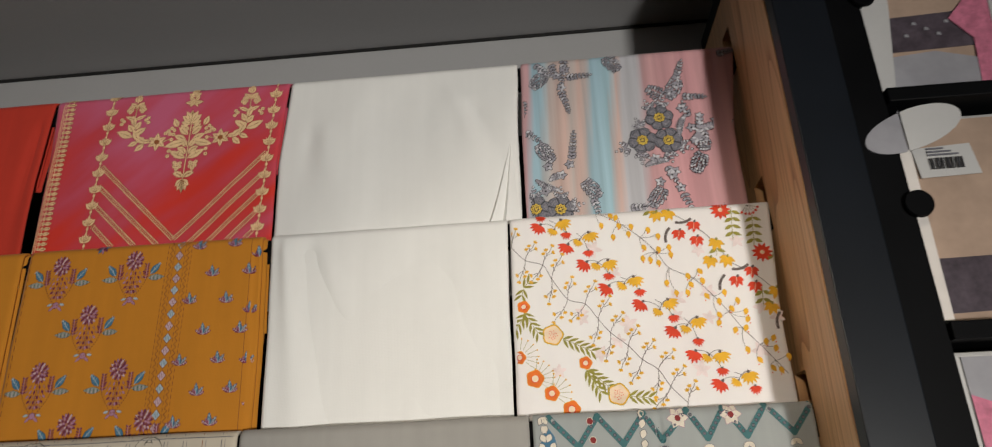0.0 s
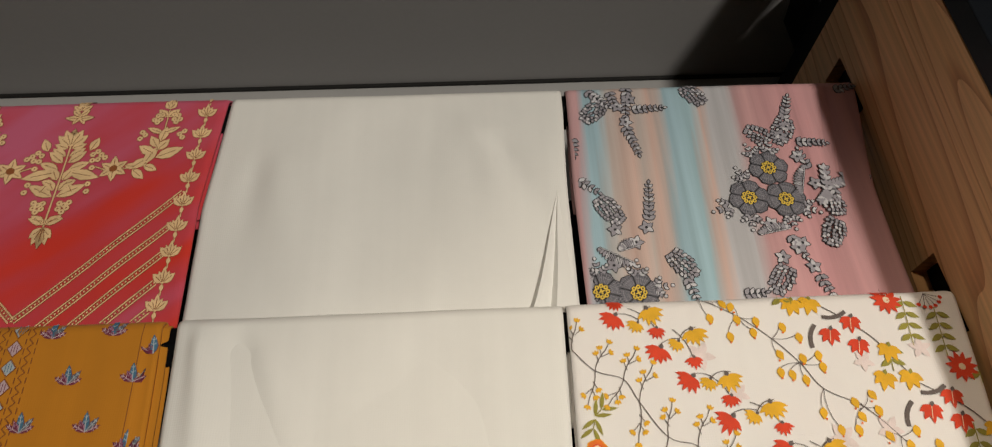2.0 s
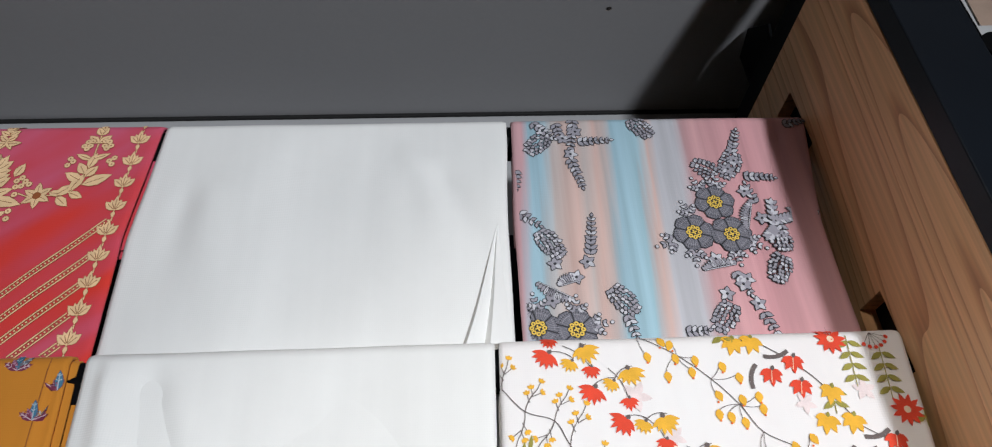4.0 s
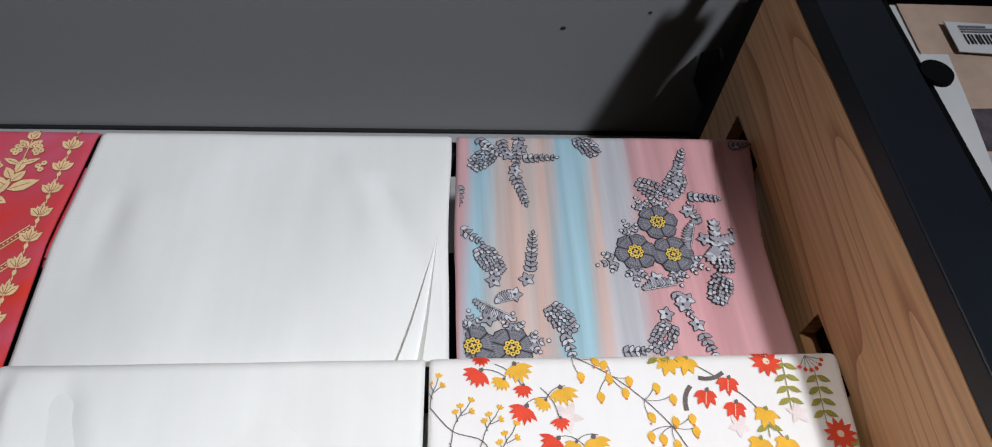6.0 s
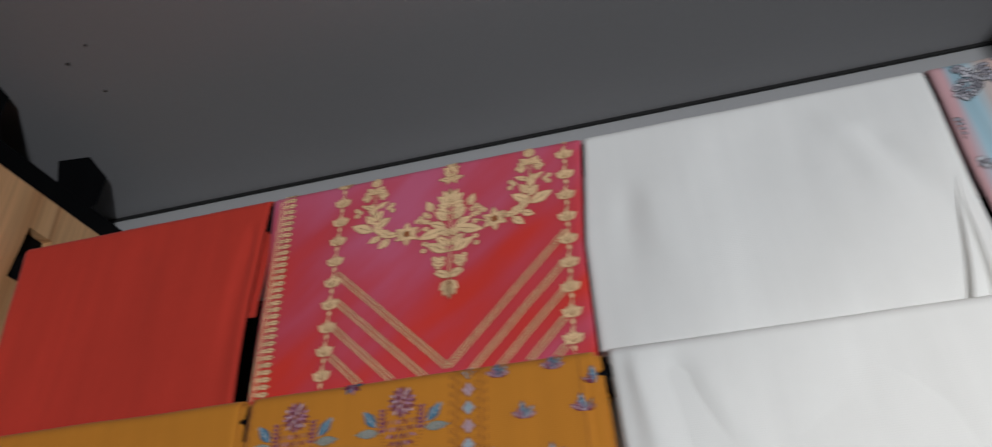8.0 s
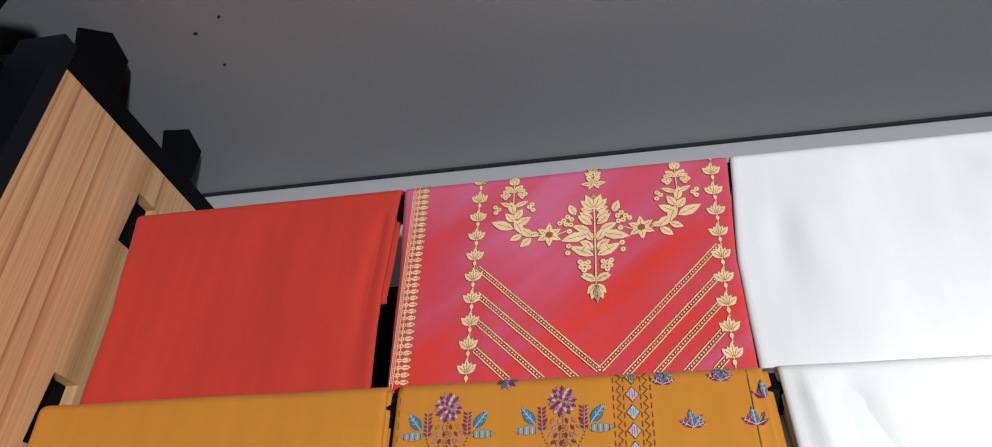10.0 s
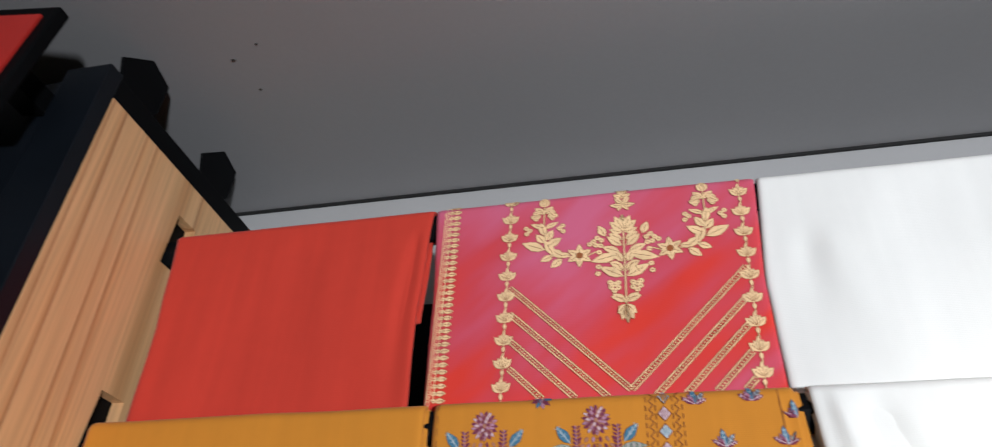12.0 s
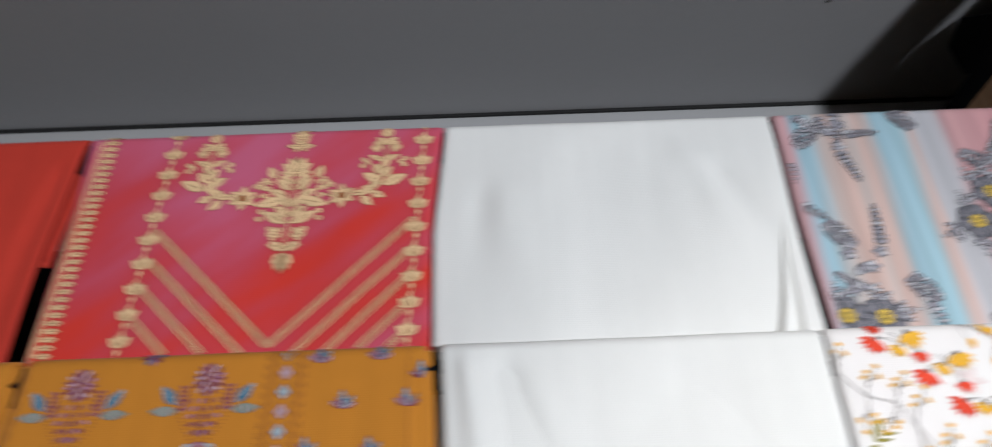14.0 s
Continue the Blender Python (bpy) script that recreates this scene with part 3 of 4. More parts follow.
BERRY = [(29, 122), (34, 126), (39, 121), (36, 115), (30, 114), (44, 117), (32, 104), (33, 82), (34, 72), (9, 50), (14, 55), (18, 51), (14, 46), (9, 57), (19, 58)]
GARLAND = [(70, 104, -8, 16, 7), (78, 100, 38, 22, 10), (80, 98, -42, 20, 9), (92, 106, 65, 24, 10), (92, 103, -25, 18, 8), (103, 113, 24, 33, 12), (101, 118, 148, 24, 10), (103, 124, 52, 19, 9), (102, 128, 122, 19, 9), (104, 136, 78, 22, 9),
           (104, 148, 24, 21, 6), (104, 148, 156, 21, 6), (105, 172, 42, 17, 8), (105, 172, 138, 17, 8), (105, 184, 62, 13, 7), (105, 184, 118, 13, 7), (105, 186, 90, 17, 7)]
FRUIT = [(129, 150), (128, 141), (124, 146), (80, 150), (79, 141), (84, 146), (117, 174), (113, 168), (120, 168), (116, 164), (112, 175), (93, 174), (97, 168), (90, 168), (94, 164), (98, 175)]
m.begin("neckline_spray")
for width, ink_used, level in ((0.0026, GOLD_LINE, 0.6), (0.0018, GOLD, 0.8)):
    m.stroke([(AXIS(TIP + 0.136), TIP + 0.136), (AXIS(TIP + 0.02), TIP + 0.02)], width, ink_used, level)
for s in (1, -1):
    m.begin("neckline_spray")
    for i, (dx, dz, a, ln, w) in enumerate(SPRAY):
        z = TIP + dz / 1000
        m.leaf(AXIS(z) + s * dx / 1000, z, both(s, a), ln / 1000, w * 0.00122, GOLD, 1 + 0.05 * i, GOLD_LINE, 0.0007)
    for dx, dz in BERRY:
        z = TIP + dz / 1000
        m.disc(AXIS(z) + s * dx / 1000, z, 0.0035, GOLD, 2.6, GOLD_LINE, 0.0006)
        m.disc(AXIS(z) + s * dx / 1000, z, 0.0010, GOLD_LINE, 3.2, n=6)
    m.begin("neck_bud")
    for dz, a, ln, w in ((174, 4, 17, 7), (178, 40, 13, 7), (186, 30, 13, 7), (190, 60, 13, 6), (198, 40, 12, 6), (178, -60, 14, 6)):
        z = TIP + dz / 1000
        m.leaf(AXIS(z), z, both(s, a), ln / 1000, w / 1000, GOLD, 1 + 0.01 * dz / 10, GOLD_LINE)
    m.begin("garland")
    stem = [(AXIS(TIP + dz / 1000) + s * dx / 1000, TIP + dz / 1000) for dx, dz in ((34, 106), (48, 100), (62, 101), (80, 100), (93, 104), (102, 116), (104, 132), (105, 150), (105, 172), (105, 190))]
    m.stroke(stem, 0.0026, GOLD_LINE, 0.6)
    m.stroke(stem, 0.0013, GOLD, 0.8)
    z = TIP + 0.101
    m.flower(AXIS(z) + s * 0.0575, z, 0.0175, 6, GOLD, GOLD_LINE, 1.2, GOLD_LINE, both(s, 32), 0.5, 0.0008)
    for i, (dx, dz, a, ln, w) in enumerate(GARLAND):
        z = TIP + dz / 1000
        m.leaf(AXIS(z) + s * dx / 1000, z, both(s, a), ln / 1000, w * 0.00122, GOLD, 1 + 0.05 * i, GOLD_LINE, 0.0007)
    for dx, dz in FRUIT:
        z = TIP + dz / 1000
        m.disc(AXIS(z) + s * dx / 1000, z, 0.0034, GOLD, 2.6, GOLD_LINE, 0.0006)
        m.disc(AXIS(z) + s * dx / 1000, z, 0.0009, GOLD_LINE, 3.2, n=6)
m.finish()

# grey embroidery on the watercolour cloth
m = Motifs(D_PINK, F_PINK)
rnd = random.Random(8)


def stitched_leaf(x, z, angle, ln, w, level=1.0):
    """A leaf outlined in black thread with a grey filling and a black rib."""
    a = radians(angle)
    m.leaf(x, z, angle, ln, w, SILVER if rnd.random() < 0.3 else ASH, level, INKY, 0.0010)
    if ln > 0.010:
        m.stroke([(x + math.cos(a) * ln * 0.1, z + math.sin(a) * ln * 0.1), (x + math.cos(a) * ln * 0.75, z + math.sin(a) * ln * 0.75)], 0.0006, INKY, level + 0.4)


def along(a, b):
    (xa, za), (xb, zb) = a, b
    return math.hypot(xb - xa, zb - za), math.degrees(math.atan2(zb - za, xb - xa))


def rose(x, z, r):
    m.begin("stitched_rose")
    for k in range(6):
        a = 60 * k + 12
        px, pz = x + math.cos(radians(a)) * r * 0.56, z + math.sin(radians(a)) * r * 0.56
        m.disc(px, pz, r * 0.46, SLATE, 1 + 0.06 * k, INKY, 0.0011, 8)
        for j in (0.30, 0.42):
            m.stroke([(x + math.cos(radians(a + t)) * r * (0.42 + j), z + math.sin(radians(a + t)) * r * (0.42 + j)) for t in (-22, -8, 8, 22)], 0.0005, ASH if j < 0.35 else INKY, 2.0)
        for j in range(-20, 24, 8):
            c, d = math.cos(radians(a + j)), math.sin(radians(a + j))
            m.stroke([(x + c * r * 0.44, z + d * r * 0.44), (x + c * r * 0.94, z + d * r * 0.94)], 0.0004, ASH if j % 16 else SILVER, 2.1)
        c, d = math.cos(radians(a + 30)), math.sin(radians(a + 30))
        m.stroke([(x + c * r * 0.36, z + d * r * 0.36), (x + c * r * 0.90, z + d * r * 0.90)], 0.0014, INKY, 2.3)
    m.disc(x, z, r * 0.42, INKY, 2.5, None, 0, 10)
    for k in range(8):
        a = radians(45 * k)
        m.disc(x + math.cos(a) * r * 0.285, z + math.sin(a) * r * 0.285, r * 0.115, YOLK, 3.1, None, 0, 7)
        m.disc(x + math.cos(a) * r * 0.285, z + math.sin(a) * r * 0.285, r * 0.045, INKY, 3.6, None, 0, 5)
    for k in range(4):
        a = radians(90 * k + 20)
        m.leaf(x, z, 90 * k + 20, r * 0.17, r * 0.09, YOLK, 3.2)


def cone(a, b, width):
    """A tight head of scale-like leaves."""
    m.begin("stitched_head")
    ln, turn = along(a, b)
    n = max(5, int(ln / 0.0044))
    for i in range(n):
        f = (i + 0.3) / n
        half = width / 2 * math.sin(math.pi * (0.18 + 0.74 * f))
        for s in (-1.0, -0.5, 0.0, 0.5, 1.0):
            off = s * half + rnd.uniform(-0.0008, 0.0008)
            x = a[0] + (b[0] - a[0]) * f - off * math.sin(radians(turn))
            z = a[1] + (b[1] - a[1]) * f + off * math.cos(radians(turn))
            stitched_leaf(x, z, turn + s * 48 + rnd.uniform(-30, 30), 0.0050, 0.0036, 1 + 0.08 * i + 0.1 * abs(s))


def fern(a, b, size=0.0082):
    """Small leaves in pairs, smaller towards the tip."""
    m.begin("stitched_sprig")
    ln, turn = along(a, b)
    m.stroke([a, b], 0.0009, INKY, 0.6)
    n = max(3, int(ln / (size * 0.72)))
    for i in range(n):
        f = (i + 0.3) / n
        x, z = a[0] + (b[0] - a[0]) * f, a[1] + (b[1] - a[1]) * f
        grown = size * (1.12 - 0.5 * f)
        for s in (-1, 1):
            stitched_leaf(x, z, turn + s * rnd.uniform(42, 66), grown, grown * 0.54, 1 + 0.05 * i)
    stitched_leaf(b[0], b[1], turn, size * 0.62, size * 0.36, 1.6)


def star(x, z, r=0.0088):
    m.begin("stitched_star")
    turn = rnd.uniform(0, 72)
    for k in range(5):
        stitched_leaf(x, z, turn + 72 * k, r, r * 0.60, 1 + 0.1 * k)
    m.disc(x, z, r * 0.2, INKY, 2.2, None, 0, 6)


def wing(a, b, width=0.0125):
    """A ribbed half-moon leaf."""
    m.begin("stitched_wing")
    ln, turn = along(a, b)
    n = 12
    for i in range(n):
        f = (i + 0.5) / n
        stitched_leaf(a[0] + (b[0] - a[0]) * f, a[1] + (b[1] - a[1]) * f, turn - 82 + 50 * (f - 0.5), width * (0.35 + 0.65 * math.sin(math.pi * f)), 0.0036, 1 + 0.04 * i)
    m.stroke([a, b], 0.0018, INKY, 1.8)
    m.stroke([a, b], 0.0008, SILVER, 2.2)


def trefoil(a, b):
    m.begin("stitched_trefoil")
    ln, turn = along(a, b)
    for q, k in ((-46, 0.70), (46, 0.70), (0, 1.0)):
        for f in (0.25, 0.55):
            lx, lz = a[0] + ln * k * f * math.cos(radians(turn + q)), a[1] + ln * k * f * math.sin(radians(turn + q))
            for side in (-42, 42):
                stitched_leaf(lx, lz, turn + q + side, ln * 0.26, ln * 0.15, 1 + 0.3 * k)
        ex, ez = a[0] + ln * k * math.cos(radians(turn + q)), a[1] + ln * k * math.sin(radians(turn + q))
        m.disc(ex, ez, 0.0019, SILVER, 1.6, INKY, 0.0007, 7)


ASH = ink("ash_grey_thread", (0.30, 0.29, 0.33))
for x, z in mm([(57, 2051), (96, 2048), (270, 2199), (238, 2159), (280, 2156)]):
    rose(x, z, 0.0230)


def pairs(values):
    pts = mm(values)
    return list(zip(pts[::2], pts[1::2]))


for a, b in pairs([(89, 2303), (63, 2276), (192, 2326), (212, 2297), (66, 2168), (89, 2134), (137, 2095), (159, 2064), (282, 2240), (256, 2256), (333, 2130), (315, 2097), (261, 2073), (240, 2042), (335, 2158), (337, 2136), (310, 2272), (290, 2233)]):
    cone(a, b, 0.0185)
for a, b in pairs([(122, 2290), (162, 2292), (112, 2266), (122, 2224), (46, 2252), (46, 2225), (46, 2192), (69, 2174), (120, 2134), (127, 2183), (149, 2064), (156, 2038), (121, 2326), (113, 2272), (70, 2322), (96, 2297), (98, 2320), (104, 2296)]):
    fern(a, b)
for a, b in pairs([(306, 2270), (319, 2304), (312, 2236), (349, 2234), (380, 2182), (398, 2172), (292, 2062), (301, 2034), (206, 2041), (230, 2043), (352, 2038), (374, 2042), (380, 2314), (405, 2318), (318, 2196), (312, 2224), (272, 2110), (284, 2082), (340, 2170), (341, 2150)]):
    fern(a, b)
for x, z in mm([(116, 2126), (81, 2125), (74, 2081), (113, 2272), (122, 2306), (106, 2296), (320, 2177), (255, 2125), (258, 2083), (289, 2071), (371, 2184), (362, 2190), (278, 2094), (284, 2100), (308, 2214), (306, 2258), (296, 2246), (102, 2108)]):
    star(x, z)
for a, b in pairs([(61, 2104), (97, 2083), (106, 2104), (84, 2098), (276, 2118), (240, 2111), (313, 2198), (301, 2163)]):
    wing(a, b)
for a, b in pairs([(58, 2070), (54, 2090), (98, 2066), (99, 2086), (112, 2052), (133, 2055), (258, 2216), (250, 2233), (274, 2219), (281, 2239), (239, 2182), (231, 2200), (216, 2149), (194, 2142), (236, 2138), (233, 2117), (279, 2136), (282, 2117), (296, 2147), (316, 2138)]):
    trefoil(a, b)
for a, b in pairs([(332, 2168), (337, 2203), (336, 2174), (362, 2183), (334, 2166), (320, 2151)]):
    m.begin("stitched_leaf")
    ln, turn = along(a, b)
    for i in range(5):
        for q in (-50, 50, 0):
            f = 0.2 * i
            stitched_leaf(a[0] + (b[0] - a[0]) * f, a[1] + (b[1] - a[1]) * f, turn + q, 0.0088, 0.0046, 1 + 0.1 * i)
m.finish()

# red and yellow print on the white cloth
m = Motifs(D_FLORAL, F_FLORAL)
# the print sits a little askew on the cloth
m.lay = (0.960, -0.0198, 0.0449, 0.0164, 0.9598, 0.086)
rnd = random.Random(12)


def fan(x, z, angle, r, material):
    """A side view of a daisy: petals in a fan below a dark cup."""
    m.begin("printed_daisy")
    angle += rnd.uniform(-10, 10)
    for k in range(7):
        a = angle - 66 + 22 * k
        m.leaf(x, z, a, r * (1 - 0.16 * abs(k - 3) / 3) * rnd.uniform(0.9, 1.08), r * 0.30, material, 1 + 0.02 * k)
    m.leaf(x, z - 0.001, angle + 180, r * 0.30, r * 0.26, STEM, 2)


def eased(pts, n=5):
    """A soft curve through the given places."""
    out = []
    ends = [pts[0]] + list(pts) + [pts[-1]]
    for p, a, b, q in zip(ends, ends[1:], ends[2:], ends[3:]):
        for i in range(n):
            t = i / n
            out.append(tuple(0.5 * (2 * a[c] + (b[c] - p[c]) * t + (2 * p[c] - 5 * a[c] + 4 * b[c] - q[c]) * t * t + (3 * a[c] - p[c] - 3 * b[c] + q[c]) * t ** 3) for c in (0, 1)))
    return out + [pts[-1]]


def bend(a, b, sway):
    (xa, za), (xb, zb) = a, b
    mx, mz = (xa + xb) / 2 - (zb - za) * sway, (za + zb) / 2 + (xb - xa) * sway
    return [a] + [((1 - t) ** 2 * xa + 2 * t * (1 - t) * mx + t * t * xb, (1 - t) ** 2 * za + 2 * t * (1 - t) * mz + t * t * zb) for t in (0.25, 0.5, 0.75)] + [b]


REDS = mm([(53, 1999), (94, 1962), (120, 1931), (150, 1889), (198, 1860), (241, 1816), (266, 1779), (297, 1733), (338, 1690)])
BUDS = mm([(60, 2016), (98, 1984), (130, 1951), (158, 1910), (201, 1881), (246, 1837), (277, 1799), (305, 1753), (347, 1724)])
YELS = mm([(93, 2005), (135, 1980), (160, 1931), (196, 1901), (243, 1861), (282, 1830), (307, 1776), (342, 1744)])
SMALL = mm([(78, 1992), (116, 1970), (140, 1929), (177, 1893), (225, 1848), (262, 1820), (287, 1774), (323, 1735)])
for i, (x, z) in enumerate(REDS):
    fan(x + 0.005, z + 0.007, 236, 0.019, SCARLET)
for x, z in BUDS:
    fan(x + 0.001, z + 0.006, 265, 0.013, SCARLET)
for x, z in YELS:
    fan(x + 0.000, z + 0.006, 284, 0.019, YELLOW)
for x, z in SMALL:
    fan(x + 0.002, z + 0.005, 235, 0.013, YELLOW)
m.begin()
for a, b in zip(REDS, SMALL):
    m.stroke(bend((a[0] + 0.003, a[1] + 0.008), (b[0] + 0.004, b[1] + 0.008), 0.25), 0.0008, STEM, 0.5)
for a, b in zip(SMALL, YELS):
    m.stroke(bend((a[0] + 0.004, a[1] + 0.007), (b[0] + 0.004, b[1] + 0.009), 0.3), 0.0008, STEM, 0.5)
for a, b in zip(BUDS[1:], YELS):
    m.stroke(bend((a[0], a[1] + 0.006), (b[0] - 0.02, b[1] + 0.008), -0.2), 0.0008, STEM, 0.5)
# hanging berries on a long bough
BOUGH = mm([(150, 2020), (185, 1998), (214, 1972), (236, 1945), (252, 1918), (286, 1898), (312, 1868), (330, 1842), (346, 1815), (366, 1790), (384, 1765), (398, 1745)])
m.stroke(eased(BOUGH), 0.0008, STEM, 0.5)
BERRIES = mm([(169, 2012), (154, 1997), (181, 2008), (181, 1994), (201, 1991), (196, 1979), (171, 1976), (226, 1983), (215, 1954), (241, 1971), (238, 1949), (213, 1936), (223, 1933), (256, 1951), (257, 1939), (236, 1927), (276, 1902), (245, 1894), (294, 1908), (256, 1877), (278, 1888)])
BERRIES += mm([(297, 1893), (298, 1868), (272, 1876), (328, 1872), (318, 1859), (344, 1858), (313, 1838), (332, 1846), (356, 1840), (357, 1828), (314, 1826), (336, 1813), (352, 1815), (389, 1797), (376, 1793), (389, 1782), (345, 1783), (402, 1769), (358, 1766), (375, 1753), (387, 1750)])
for x, z in BERRIES:
    near = min(BOUGH, key=lambda p: (p[0] - x) ** 2 + (p[1] - z - 0.012) ** 2)
    m.stroke(bend((x, z + 0.004), near, 0.2), 0.0006, STEM, 0.5)
    m.leaf(x + 0.001, z + 0.006, 272 + rnd.uniform(-30, 30), 0.0120, 0.0080, YELLOW, 1.5)
    m.disc(x + 0.001, z - 0.0055, 0.0012, ORANGE, 2, n=6)
# lilies with dark leaves
for x, z in mm([(274, 1969), (299, 1981), (300, 1956), (349, 1886), (374, 1899), (375, 1875)]):
    m.begin("printed_lily")
    for a, ln in ((230, 0.017), (262, 0.018), (295, 0.016), (200, 0.014), (325, 0.012)):
        m.leaf(x + 0.002, z + 0.009, a, ln, 0.0072, SCARLET, 1 + a / 1000)
    m.stroke([(x + 0.002, z + 0.008), (x - 0.001, z - 0.004)], 0.0007, CREAM, 2)
    m.leaf(x + 0.002, z + 0.008, 60, 0.006, 0.004, STEM, 1.5)
for x, z in mm([(244, 2002), (263, 2002), (329, 1947), (341, 1918), (316, 1919), (405, 1863), (394, 1839)]):
    m.begin("printed_lily")
    for a, ln in ((215, 0.016), (250, 0.019), (285, 0.017), (320, 0.014), (180, 0.012)):
        m.leaf(x + 0.001, z + 0.010, a, ln, 0.0078, YELLOW, 1 + a / 1000)
    m.leaf(x + 0.001, z + 0.009, 70, 0.006, 0.004, OLIVE, 1.5)
m.begin()
for pts in ([(262, 2012), (290, 1992), (318, 1966), (340, 1930)], [(340, 1922), (362, 1908), (386, 1890), (404, 1868), (412, 1850)]):
    m.stroke(eased(mm(pts)), 0.0009, STEM, 0.5)
for x, z, a in ((272, 1992, 10), (262, 1984, 250), (346, 1908, 12), (334, 1900, 245), (404, 1836, 255)):
    m.stroke(bend((x / 1000, z / 1000), (x / 1000 + 0.026 * math.cos(radians(a)), z / 1000 + 0.026 * math.sin(radians(a))), -0.25), 0.0042, STEM, 1)
for x, z in mm([(345, 2007), (396, 1931)]):
    m.begin("printed_bloom")
    for k in range(11):
        m.leaf(x, z, 33 * k, 0.0165, 0.0066, SCARLET, 1 + 0.02 * k)
    m.disc(x, z, 0.0036, CREAM, 2)
m.begin()
for sx, sz, n in ((362, 2004, 4), (392, 1990, 4), (330, 1955, 2), (385, 1870, 2), (236, 2015, 1), (412, 1925, 1)):
    for k in range(n):
        for s in (-1, 1):
            m.leaf((sx - 1.5 * k) / 1000, (sz - 12 * k) / 1000, -90 + s * 62, 0.0145, 0.0062, OLIVE, 1)
    m.stroke([(sx / 1000, sz / 1000 + 0.006), ((sx - 1.5 * n) / 1000, (sz - 12 * n) / 1000)], 0.0009, OLIVE, 0.6)
for k in range(6):
    a = radians(230 + 22 * k)
    x, z = 0.388, 2.012
    m.stroke([(x, z), (x + 0.016 * math.cos(a), z + 0.016 * math.sin(a))], 0.0006, STEM, 0.5)
    m.disc(x + 0.016 * math.cos(a), z + 0.016 * math.sin(a), 0.0022, SCARLET, 1.2, n=7)
# forked twig with small yellow buds
TWIG = mm([(10, 1972), (30, 1949), (57, 1939), (69, 1916), (91, 1881), (117, 1871), (134, 1846), (150, 1824), (174, 1802), (192, 1780), (213, 1764), (228, 1738), (249, 1713)])
m.stroke(eased(TWIG), 0.0009, STEM, 0.5)
for i, (x, z) in enumerate(TWIG):
    for side in (58, -118):
        a = side + rnd.uniform(-18, 18)
        ln = rnd.uniform(0.022, 0.034)
        ex, ez = x + ln * math.cos(radians(a)), z + ln * math.sin(radians(a))
        m.stroke(bend((x, z), (ex, ez), 0.15), 0.0008, STEM, 0.5)
        for f, da in ((1.0, 0), (0.66, 38), (0.7, -36), (0.4, 45)):
            bx, bz = x + ln * f * math.cos(radians(a)), z + ln * f * math.sin(radians(a))
            tx, tz = bx + 0.008 * math.cos(radians(a + da)), bz + 0.008 * math.sin(radians(a + da))
            m.stroke([(bx, bz), (tx, tz)], 0.0007, STEM, 0.5)
            for q in (-40, 0, 40):
                m.leaf(tx, tz, a + da + q, 0.0052, 0.0030, YELLOW, 1.2)
# large pale blooms, ringed, with feathered leaves
for x, z, tail in ((0.063, 1.827, -38), (0.151, 1.732, -20)):
    m.begin("printed_bloom")
    m.disc(x, z, 0.0155, YELLOW, 1.0, OLIVE, 0.0006, 20, 0.07)
    m.disc(x, z, 0.0135, CREAM, 1.6, None, 0, 20, 0.07)
    for k in range(16):
        a, r = k * 2.4, 0.0075 * math.sqrt((k + 0.5) / 16)
        m.disc(x + r * math.cos(a), z + r * math.sin(a), 0.0009, SCARLET, 2.2, n=5)
for x, z, r in ((0.022, 1.874, 0.009), (0.108, 1.781, 0.009), (0.031, 1.763, 0.0125), (0.054, 1.740, 0.0105), (0.081, 1.715, 0.012), (0.010, 1.796, 0.009)):
    m.begin("printed_bloom")
    m.disc(x, z, r, ORANGE, 1.2, YELLOW, 0.0008, 20, 0.08)
    m.disc(x, z, r * 0.42, CREAM, 2.0, SCARLET, 0.0012, 10)
m.begin()
for x, z, a, n in ((24, 1902, 250, 2), (22, 1864, 300, 5), (24, 1862, 235, 4), (78, 1820, -28, 6), (108, 1770, -62, 5), (110, 1770, -42, 5), (166, 1728, -8, 4), (24, 1905, 40, 2)):
    for k in range(n):
        d = 0.009 * k
        bx, bz = x / 1000 + d * math.cos(radians(a)), z / 1000 + d * math.sin(radians(a))
        for s in (-1, 1):
            m.leaf(bx, bz, a + s * 38, 0.017, 0.0042, OLIVE, 1)
    m.stroke([(x / 1000, z / 1000), (bx, bz)], 0.0009, OLIVE, 0.6)
for x, z in ((0.031, 1.763), (0.054, 1.740), (0.010, 1.796)):
    for k in range(7):
        a = radians(-40 + 20 * k)
        m.stroke([(x + 0.012 * math.cos(a), z + 0.012 * math.sin(a)), (x + 0.029 * math.cos(a), z + 0.029 * math.sin(a))], 0.0006, OLIVE, 0.6)
        m.disc(x + 0.029 * math.cos(a), z + 0.029 * math.sin(a), 0.0014, YELLOW, 1, n=6)
for k in range(18):
    x, z = rnd.uniform(0.05, 0.40), rnd.uniform(1.74, 2.01)
    m.flower(x, z, rnd.uniform(0.010, 0.016), 5, PALE_PINK, None, 0.1, None, rnd.uniform(0, 90), 0.55)
m.finish()

# purple and blue embroidery on the mustard cloth
m = Motifs(D_MUSTARD, F_MUSTARD)
rnd = random.Random(21)


